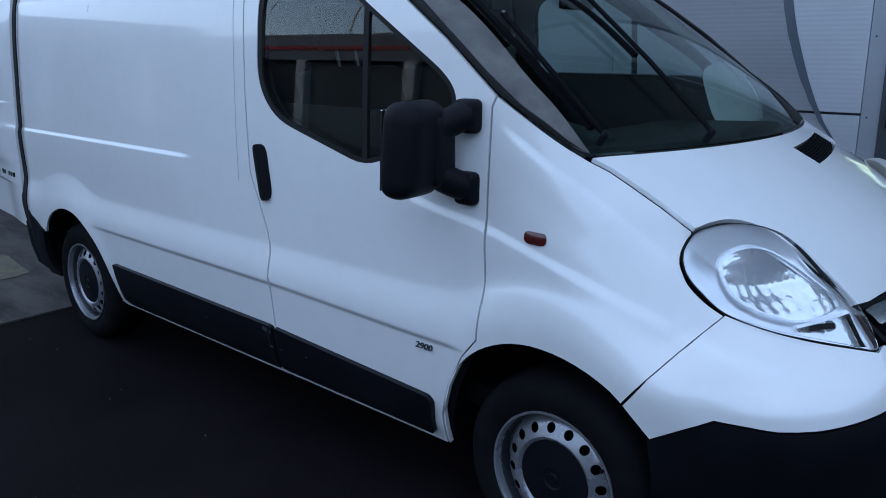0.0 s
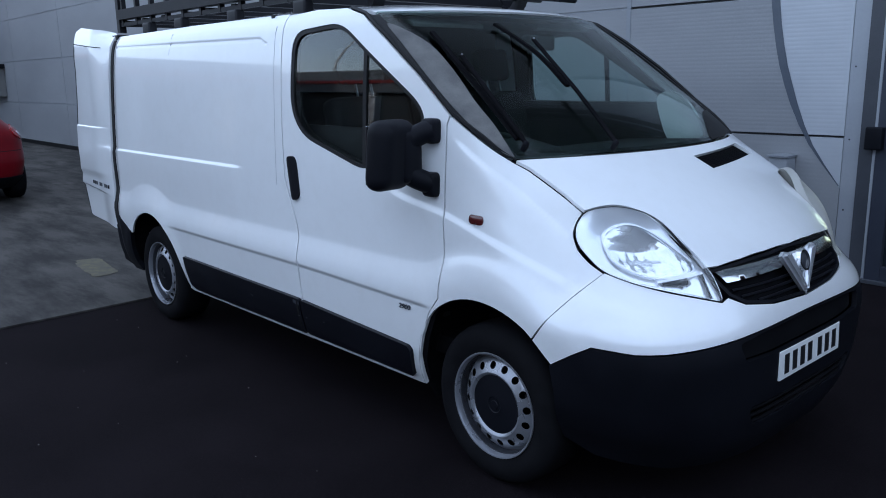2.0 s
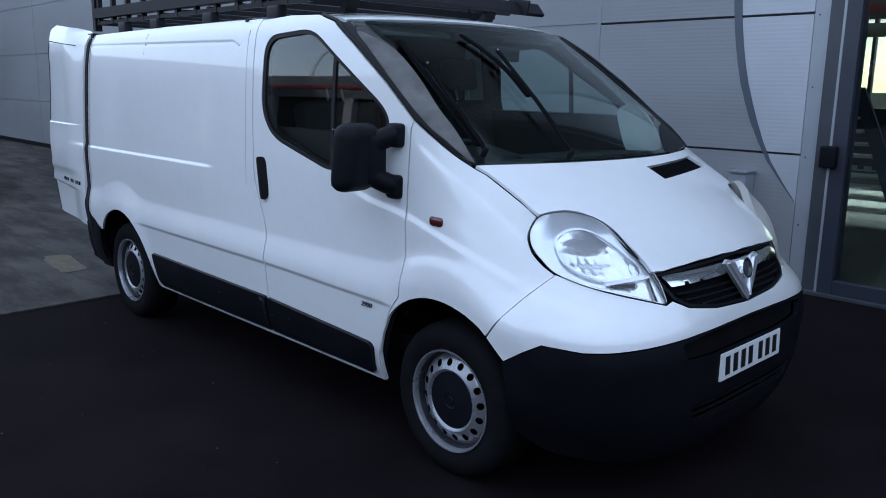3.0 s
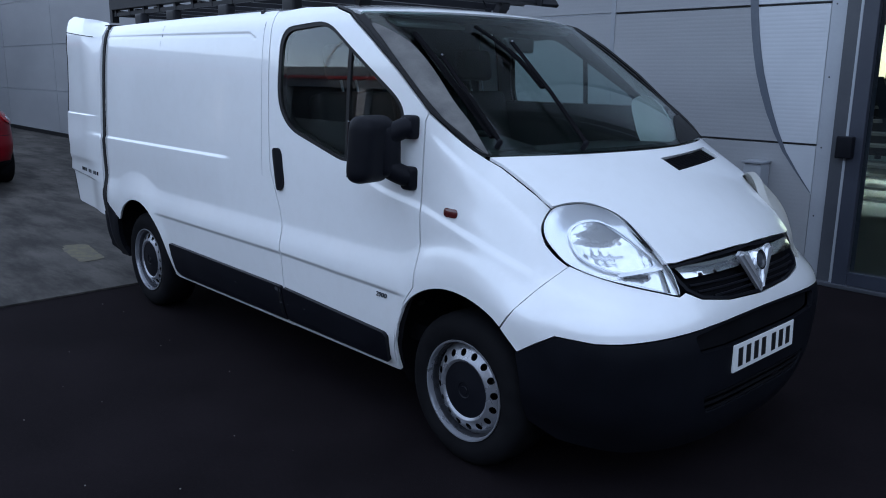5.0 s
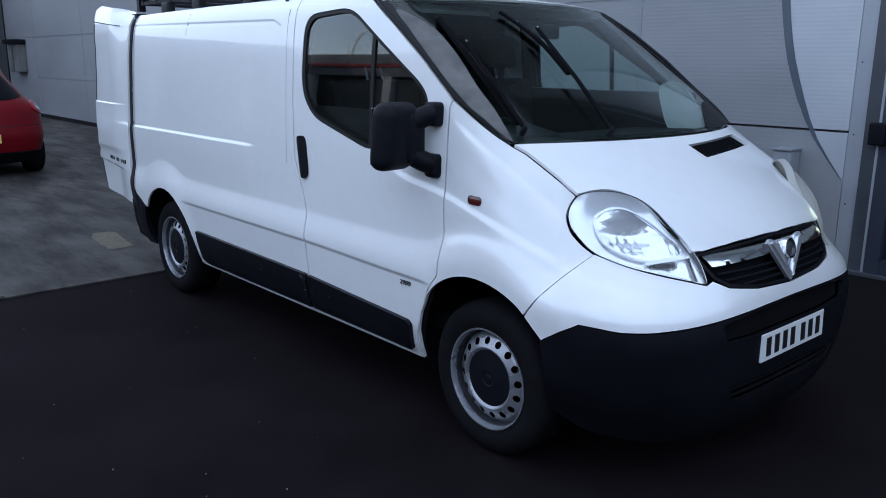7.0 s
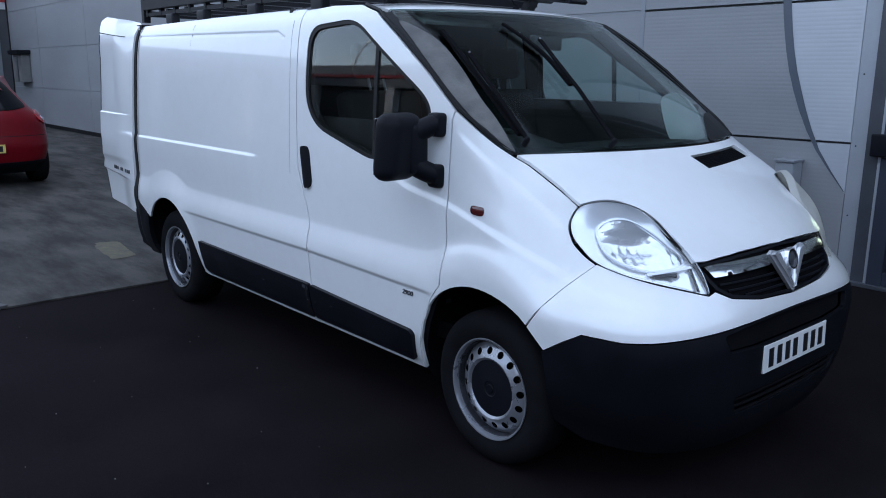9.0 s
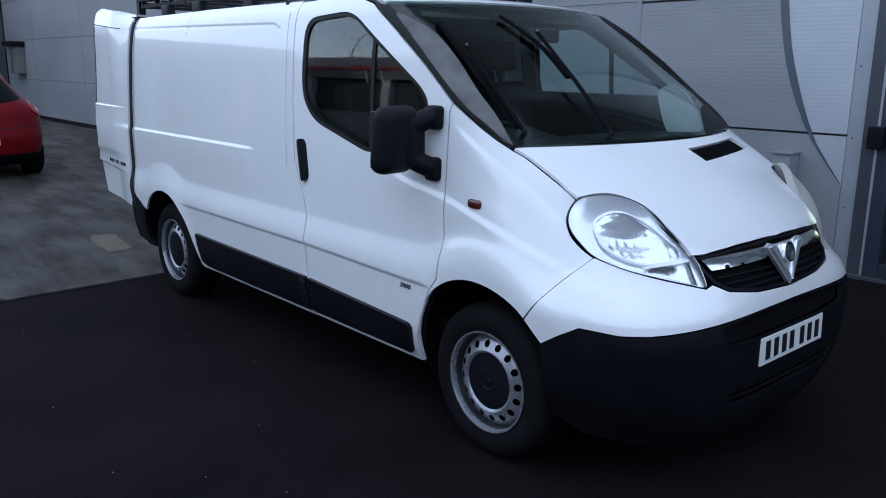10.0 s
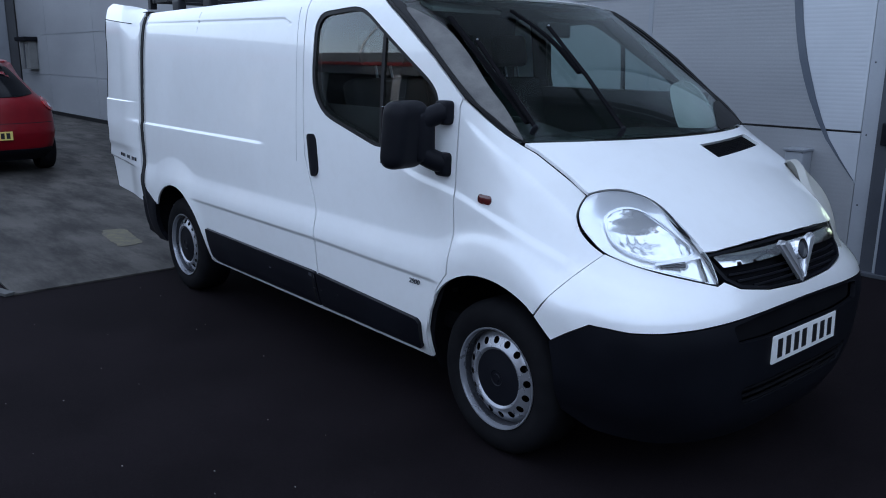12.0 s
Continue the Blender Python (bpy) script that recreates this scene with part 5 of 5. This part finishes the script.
out = bmesh.ops.extrude_face_region(bm, geom=bm.faces[:])
bmesh.ops.translate(bm, verts=[g for g in out["geom"] if isinstance(g, bmesh.types.BMVert)], vec=(0, 0.003, 0))
bmesh.ops.recalc_face_normals(bm, faces=bm.faces[:])
tagged(part("wall_swoosh", bm, SWOOSH, None), "dark blue-grey curved stripe on the cladding", "wall stripe", kind="structure")
part("corner_trim", box(-0.388, -0.268, WALL - 0.006, WALL + 0.2, 0.0, 9.39, 0.004), CLAD_L, wall)
part("wall_plinth", box(-25.2, -0.40, WALL - 0.012, WALL + 0.02, -0.01, 0.10, 0.004), SEAL, wall)

# ---- glazed showroom entrance ----
entrance = thing("glazed_entrance", "dark navy framed glass showroom entrance", "entrance", kind="structure")
part("outer_post", box(-0.266, -0.164, WALL - 0.03, WALL + 0.14, 0.0, 9.39, 0.004), FRAME_G, entrance)
part("edge_strip", box(-0.163, -0.142, WALL - 0.045, WALL + 0.10, 0.0, 9.39, 0.003), CLAD_L, entrance)
part("inner_post", box(-0.139, -0.030, WALL - 0.055, WALL + 0.10, 0.0, 9.39, 0.005), FRAME, entrance)
part("bottom_rail", box(-0.029, 2.2, WALL - 0.05, WALL + 0.06, 0.02, 0.125, 0.004), FRAME, entrance)
part("far_post", box(2.2, 2.32, WALL - 0.05, WALL + 0.10, 0.0, 9.39, 0.005), FRAME, entrance)
part("threshold", box(-0.30, 4.5, WALL - 0.09, WALL + 0.10, -0.01, 0.018, 0.004), FRAME_G, entrance)
part("head_rail", box(-0.029, 4.5, WALL - 0.05, WALL + 0.06, 2.85, 2.98, 0.004), FRAME, entrance)
part("bottom_rail", box(2.32, 4.5, WALL - 0.05, WALL + 0.06, 0.02, 0.125, 0.004), FRAME, entrance)
for x0, x1, z0, z1 in ((-0.03, 2.2, 0.125, 2.85), (2.32, 4.5, 0.125, 2.85), (-0.03, 2.2, 2.98, 9.36), (2.32, 4.5, 2.98, 9.36)):
    pane = part("pane", box(x0, x1, WALL + 0.0, WALL + 0.012, z0, z1), GLASS, entrance)
    pane.visible_shadow = False
for k in range(8):
    part("rivet", lathe([(0.0, 0.004), (0.005, 0.003), (0.007, 0.0)], pose(-0.350, WALL - 0.006, 0.52 + 0.541 * k, 90, 0, 0), 10), FRAME_G, wall)
lock = part("lock_box", box(-0.205, -0.085, WALL - 0.115, WALL - 0.032, 1.00, 1.165, 0.012, 3), PLASTIC, entrance, "small black lock box", smooth=50)

# showroom behind the glass
room = thing("showroom_shell", "dim showroom interior behind the glass", "room", kind="structure")
part("room_floor", box(-0.6, 4.6, 3.52, 14.0, -0.05, 0.0), TILE, room)
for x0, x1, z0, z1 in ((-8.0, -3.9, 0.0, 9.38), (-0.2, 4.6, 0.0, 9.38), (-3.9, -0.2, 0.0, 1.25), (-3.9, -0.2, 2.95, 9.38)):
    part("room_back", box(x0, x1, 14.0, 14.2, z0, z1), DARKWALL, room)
part("back_pane", box(-3.9, -0.2, 14.08, 14.09, 1.25, 2.95), DIM_GLASS, room, "back window of the showroom")
part("back_beam", box(-3.9, -0.2, 13.9, 13.99, 2.60, 2.86, 0.005), BEAM, room, "pale yellow beam across the back window")
for x in (-3.45, -2.3, -1.2):
    part("back_mullion", box(x - 0.03, x + 0.03, 13.93, 14.06, 1.25, 2.95, 0.004), FRAME, room)
# unseen end wall added to keep sky glow off the van's nose
part("added_room_side", box(4.60, 4.70, WALL + 0.1, 14.2, 0.0, 9.38), DARKWALL, room)
for y in (3.45, 7.0, 10.5, 13.95):
    part("end_post", box(4.48, 4.58, y - 0.05, y + 0.05, 0.0, 9.39, 0.004), FRAME, room)
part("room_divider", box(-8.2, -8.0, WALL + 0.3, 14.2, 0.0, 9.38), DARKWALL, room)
part("room_floor_inner", box(-8.0, -0.6, 3.66, 14.0, -0.05, 0.0), TILE, room)
tagged(part("roof_deck", box(-26.0, 4.7, WALL - 0.06, 14.2, 9.40, 9.85), RENDER_W, None), "flat roof edge above the showroom wall", "roof", kind="structure")
stair = thing("staircase", "dark open staircase with pale treads inside the showroom", "staircase")
for z, right in ((1.26, -1.32), (1.10, -1.23), (0.95, -1.14), (0.81, -1.06), (0.57, -0.86), (0.44, -0.78), (0.31, -0.70), (0.16, -0.62)):
    part("tread", box(-2.10, right, 7.2, 7.50, z - 0.016, z + 0.016, 0.004), TREAD, stair)
part("step_panel", box(-1.60, -0.95, 7.18, 7.22, 0.64, 0.70, 0.004), COUNTER, stair, "pale green panel across the stair")
for x in (-1.40, -1.22, -1.06):
    part("panel_block", box(x, x + 0.07, 7.165, 7.181, 0.665, 0.705, 0.004), FRAME, stair)
bm = bmesh.new()
poly = [(-0.72, 0.0), (-0.50, 0.0), (-1.22, 1.62), (-1.36, 1.62)]
f = bm.faces.new([bm.verts.new((x, 7.1, z)) for x, z in poly])
out = bmesh.ops.extrude_face_region(bm, geom=[f])
bmesh.ops.translate(bm, verts=[g for g in out["geom"] if isinstance(g, bmesh.types.BMVert)], vec=(0, 0.05, 0))
bmesh.ops.recalc_face_normals(bm, faces=bm.faces[:])
part("stringer", bm, FRAME, stair)
part("stair_post", box(-1.80, -1.74, 7.2, 7.5, 0.0, 2.6), FRAME, stair)

# ---- workshop across the end of the yard ----
shop = thing("workshop_front", "white workshop front with red band and glazed doors", "building", kind="structure")
GX = -25.25
part("upper_wall", box(GX - 6.0, GX, -6.0, 3.36, 3.86, 5.05), RENDER_W, shop)
# unseen stretch beyond y = -6, added to shape the roofline mirrored in the van
part("upper_wall", box(GX - 6.0, GX, -15.0, -6.01, 3.86, 5.05), GREYWALL, shop)
part("red_band", box(GX - 5.9, GX + 0.06, -15.0, 3.36, 3.54, 3.858, 0.01), BAND, shop)
part("soffit_strip", box(GX - 5.8, GX + 0.03, -15.0, 3.36, 3.33, 3.535, 0.01), RENDER_W, shop)
part("jamb", box(GX - 0.30, GX + 0.05, 2.80, 3.12, 0.0, 3.33, 0.01), GATE, shop)
part("side_return", box(GX - 0.30, GX + 0.0, 3.12, 3.38, 0.0, 3.33), DARKWALL, shop)
part("interior", box(GX - 6.0, GX - 5.9, -15.0, 3.36, 0.0, 3.33), DARKWALL, shop)
for y0 in (-1.0, -5.2, -9.4):
    gate = part("glazed_door", box(GX - 0.10, GX - 0.06, y0, y0 + 3.78, 0.0, 3.32), DARKGLASS, shop, "dark glazed sectional door")
    for z in (0.05, 0.75, 1.42, 2.07, 2.72, 3.28):
        part("rail", box(GX - 0.06, GX - 0.02, y0, y0 + 3.78, z - 0.025, z + 0.025, 0.004), GATE, gate)
    for k in range(5):
        y = y0 + 0.03 + 3.72 * k / 4
        part("stile", box(GX - 0.058, GX - 0.022, y - 0.03, y + 0.03, 0.0, 3.3), GATE, gate)
    part("pier", box(GX - 0.2, GX + 0.02, y0 - 0.42, y0, 0.0, 3.33), RENDER_W, shop)
low_box = thing("wall_box", "small pale grey lidded box on the showroom wall", "wall box")
part("box_body", box(-0.895, -0.745, 3.24, WALL - 0.004, 0.50, 0.905, 0.008), CLAD_L, low_box)
part("box_lid", box(-0.910, -0.735, 3.225, WALL - 0.004, 0.906, 0.925, 0.004), CORNER, low_box, "grey lid")
unit = thing("wall_unit", "pale wall-mounted cabinet with dark hood", "wall unit")
part("cabinet", box(-24.1, -23.2, 3.16, 3.395, 1.22, 2.0, 0.02), BOARD, unit)
part("hood", box(-24.2, -23.1, 3.05, 3.395, 2.0, 2.12, 0.02), PLASTIC, unit)
part("slit", box(-23.70, -23.60, 3.15, 3.165, 1.25, 1.97), FRAME_G, unit)

# ---- opposite side of the yard, mirrored in the paint and glass ----
opposite = thing("opposite_building", "long grey showroom with red band across the yard", "building", kind="structure")
OY = -17.0
part("facade", box(-60, 22, OY - 1.4, OY, 3.4, 4.9), GREYWALL, opposite)
part("red_band", box(-60, 22, OY - 1.3, OY + 0.08, 3.93, 4.15, 0.01), BAND, opposite)
part("glazing", box(-60, 22, OY - 0.4, OY - 0.3, 0.0, 3.4), FAR_GLASS, opposite)
for n in range(16):
    part("pier", box(-60 + 5.4 * n, -59.5 + 5.4 * n, OY - 0.3, OY, 0.0, 3.4), RENDER_W, opposite)
# unseen block added to cut the low sky light on the van's nose
cross = thing("added_end_block", "added grey block out of view, cutting the light on the van's nose", "building", kind="structure")
part("facade", box(19.0, 20.4, -16.9, 30.0, 3.2, 7.6), GREYWALL, cross)
part("glazing", box(19.3, 19.4, -16.9, 30.0, 0.0, 3.2), FAR_GLASS, cross)
for n in range(9):
    part("pier", box(19.0, 19.3, -16.6 + 5.4 * n, -16.1 + 5.4 * n, 0.0, 3.2), GREYWALL, cross)
for n, x in enumerate((-28.2, -22.4)):
    pole = thing("lamp_pole", "tall curved white yard lamp pole", "lamp pole", group="yard lamp poles")
    bend = [(x, -19.4, 0), (x, -19.4, 5.5), (x + 0.1, -19.4, 9.5), (x + 0.8, -19.4, 12.4), (x + 2.1, -19.4, 14.2)]
    part("post", tube(flow(bend, False, 5), 0.065, 10), POLE, pole, smooth=60)
    part("foot_plate", box(x - 0.18, x + 0.18, -19.58, -19.22, -0.01, 0.03, 0.005), STRIP, pole)
    part("lamp_head", box(x + 1.9, x + 2.6, -19.52, -19.28, 14.12, 14.26, 0.03), POLE, pole)

# ---- roof rack ----
rack = thing("roof_rack", "black steel roof rack with barred sides on the van's roof", "roof rack", (0, 0, 0))
for y in (-0.66, 0.66):
    for z, r in ((1.985, 0.012), (2.052, 0.034), (2.225, 0.020)):
        part("side_rail", tube([(-3.90, y, z), (-1.20 if z < 2.1 else -1.9, y, z)], r, 4, True, r), RACK, rack)
    part("sloping_rail", tube([(-1.9, y, 2.225), (-1.12, y, 2.06)], 0.016, 4, True, 0.016), RACK, rack)
    for k in range(11):
        x = -3.86 + 0.245 * k
        part("upright", tube([(x, y, 1.97), (x, y, 2.21)], 0.015, 4, True, 0.015), RACK, rack)
    for x in (-3.4, -2.9, -2.2, -1.5):
        part("foot", box(x - 0.055, x + 0.055, y * 1.02 - 0.03, y * 1.02 + 0.03, 1.90, 1.972, 0.014, 3), RACK, rack, smooth=40)
for k in range(9):
    x = -3.85 + 0.32 * k
    part("cross_bar", tube([(x, -0.66, 1.99), (x, 0.66, 1.99)], 0.020, 4, True, 0.022), RACK, rack)
for y in (-0.66, 0.66):
    part("rear_post", tube([(-3.92, y, 1.93), (-3.92, y, 2.50)], 0.024, 4, True, 0.024), RACK, rack)
part("rear_roller", tube([(-3.92, -0.66, 2.47), (-3.92, 0.66, 2.47)], 0.03, 12), RACK, rack)
part("wind_deflector", turned(box(-0.012, 0.012, -0.74, 0.90, -0.044, 0.044, 0.006), pose(-1.035, 0, 2.030, 0, -40, 0)), RACK, rack, "black front wind deflector")
part("front_bar", tube([(-1.10, -0.68, 2.012), (-1.10, 0.68, 2.012)], 0.024, 10), RACK, rack)
for y in (-0.66, 0.66):
    part("deflector_end", turned(box(-0.10, 0.06, -0.008, 0.008, -0.035, 0.05, 0.004), pose(-1.02, y * 1.06, 2.03, 0, 12, 0)), RACK, rack)
for y in (-0.50, 0.50):
    part("deflector_foot", tube([(-1.08, y, 2.0), (-1.13, y, 1.93)], 0.02, 4, True, 0.035), RACK, rack)


# ---- red hatchback, seen from behind ----
def hatchback():
    """Local axes: nose towards +x, tail at x = 0, wheels on z = 0."""
    car = thing("hatchback_car", "bright red small hatchback parked on the concrete", "car")
    TAILX = [(0.18, 0.16), (0.35, 0.02), (0.52, 0.0), (0.70, 0.03), (0.86, 0.06), (0.95, 0.10), (1.15, 0.30), (1.36, 0.52), (1.46, 0.68)]
    WID = [(0.18, 0.76), (0.35, 0.84), (0.60, 0.875), (0.80, 0.87), (0.93, 0.81), (1.02, 0.72), (1.15, 0.64), (1.36, 0.51), (1.46, 0.42)]

    def stern(s, z):
        a = math.pi / 2 * s
        return (knots(TAILX, z) + 0.42 * (1 - math.cos(a)) ** 1.3, -knots(WID, z) * math.sin(a) * 1.0, z)

    def back(s, z):
        return stern(s, z)

    def rect(s0, s1, z0, z1, r=0.03):
        return rounded([(s0, z0), (s0, z1), (s1, z1), (s1, z0)], r, 4)

    body = sheet("tail_body", [(-1.0, 0.18), (-1.0, 0.95), (-1.0, 1.44), (1.0, 1.44), (1.0, 0.95), (1.0, 0.18)], back, RED, car, (), (0.06, 0.05), (), 0.01, label="red painted tail")
    sheet("rear_window", rounded([(-0.70, 1.03), (-0.62, 1.375), (0.62, 1.375), (0.70, 1.03), (0.35, 0.99), (-0.35, 0.99)], 0.06, 5), back, DARKGLASS, body, (), (0.06, 0.05), (), 0.008, lift=0.006, label="dark rear window")
    for sg in (-1, 1):
        lens = [(sg * 0.66, 0.93), (sg * 0.88, 0.99), (sg * 0.94, 0.90), (sg * 0.90, 0.80), (sg * 0.78, 0.80), (sg * 0.66, 0.86)]
        if sg < 0:
            lens.reverse()
        light = sheet("tail_light", rounded(list(reversed(lens)) if sg > 0 else list(reversed(lens)), 0.03, 3), back, TAIL, body, (), (0.03, 0.03), (), 0.02, lift=0.015, gap=0.02, label="red tail light with clear spot")
        sheet("reversing_lens", [(sg * 0.80 + 0.035 * math.cos(a), 0.87 + 0.03 * math.sin(a)) for a in [-2 * math.pi * k / 14 for k in range(14)]], back, BULB, light, thick=0.01, lift=0.019, gap=0.02)
    sheet("lower_valance", [(-0.98, 0.18), (-0.98, 0.33), (0.98, 0.33), (0.98, 0.18)], back, PLASTIC, body, (), (0.06, 0.05), (), 0.01, lift=0.008)
    sheet("hatch_seam", [(-0.74, 0.66), (-0.74, 0.668), (0.74, 0.668), (0.74, 0.66)], back, SEAL, body, thick=0.002, lift=0.002)
    sheet("hatch_badge", [(0.045 * math.cos(a), 0.90 + 0.038 * math.sin(a)) for a in [-2 * math.pi * k / 20 for k in range(20)]], back, STEEL, body, thick=0.006, lift=0.010, gap=0.02, label="round plain metal badge")
    sheet("wiper_mount", rounded([(-0.06, 0.985), (-0.06, 1.02), (0.06, 1.02), (0.06, 0.985)], 0.01), back, PLASTIC, body, thick=0.012, lift=0.018)
    board = part("number_plate", turned(box(-0.26, 0.26, -0.055, 0.055, 0, 0.008, 0.003), pose(-0.012, 0, 0.515, 90, 0, -90)), PLATE_Y, car, "yellow rear number plate with dark bars")
    for k, x in enumerate((-0.2, -0.135, -0.07, -0.01, 0.075, 0.14, 0.205)):
        part("plate_bar", turned(box(x - 0.022, x + 0.022, -0.036, 0.036, 0.008, 0.010), pose(-0.012, 0, 0.515, 90, 0, -90)), INK, board)
    # cabin and front body as one hull
    bm = bmesh.new()
    rings = []
    for x, w, zb, zt, wt in ((0.44, 0.868, 0.88, 1.30, 0.36), (0.72, 0.868, 0.93, 1.44, 0.42), (1.0, 0.868, 0.94, 1.48, 0.54), (1.5, 0.865, 0.95, 1.49, 0.60), (2.2, 0.865, 0.95, 1.42, 0.60), (2.75, 0.86, 0.98, 1.10, 0.72), (3.3, 0.84, 0.92, 0.98, 0.70), (3.75, 0.74, 0.75, 0.80, 0.6), (3.95, 0.60, 0.55, 0.60, 0.5)):
        mid = (wt + 0.50 * (w - wt), zb + 0.30 * (zt - zb))
        sec = [(-w, 0.20), (-w, 0.60), (-w * 0.985, zb), (-mid[0], mid[1]), (-wt, zt - 0.03), (-wt * 0.6, zt), (wt * 0.6, zt), (wt, zt - 0.03), (mid[0], mid[1]), (w * 0.985, zb), (w, 0.60), (w, 0.20)]
        rings.append([bm.verts.new((x, y, z)) for y, z in sec])
    for a, b in zip(rings, rings[1:]):
        for i in range(11):
            bm.faces.new((a[i], b[i], b[i + 1], a[i + 1]))
    bm.faces.new(rings[-1])
    bmesh.ops.recalc_face_normals(bm, faces=bm.faces[:])
    bmesh.ops.bevel(bm, geom=[e for e in bm.edges if len(e.link_faces) == 2], offset=0.03, segments=2, affect="EDGES")
    part("front_body", bm, RED, car, smooth=35)
    for x in (0.62, 3.15):
        for y in (-1, 1):
            m = pose(x, y * 0.845, 0.30, 90 if y < 0 else -90, 0, 0)
            wheel = part("wheel", lathe([(0.19, 0.012), (0.26, 0.018), (0.29, 0.0), (0.30, -0.05), (0.30, -0.14), (0.28, -0.19), (0.15, -0.2)], m, 36), RUBBER, car, smooth=40)
            part("rim", lathe([(0.19, 0.010), (0.18, -0.01), (0.06, 0.0), (0.0, 0.005)], m, 30), STEEL, wheel, smooth=40)
    part("aerial", tube([(0.80, 0.0, 1.475), (0.62, 0.0, 1.66)], 0.006, 8), PLASTIC, car)
    part("roof_spoiler", turned(box(-0.05, 0.06, -0.40, 0.40, -0.010, 0.010, 0.009, 3), pose(0.66, 0, 1.448, 0, -14, 0)), RED, car, smooth=50)
    return car


red_car = hatchback()
red_car.matrix_world = pose(-9.75, -0.70, 0.0, 0, 0, 180) @ Matrix.Scale(1.045, 4)
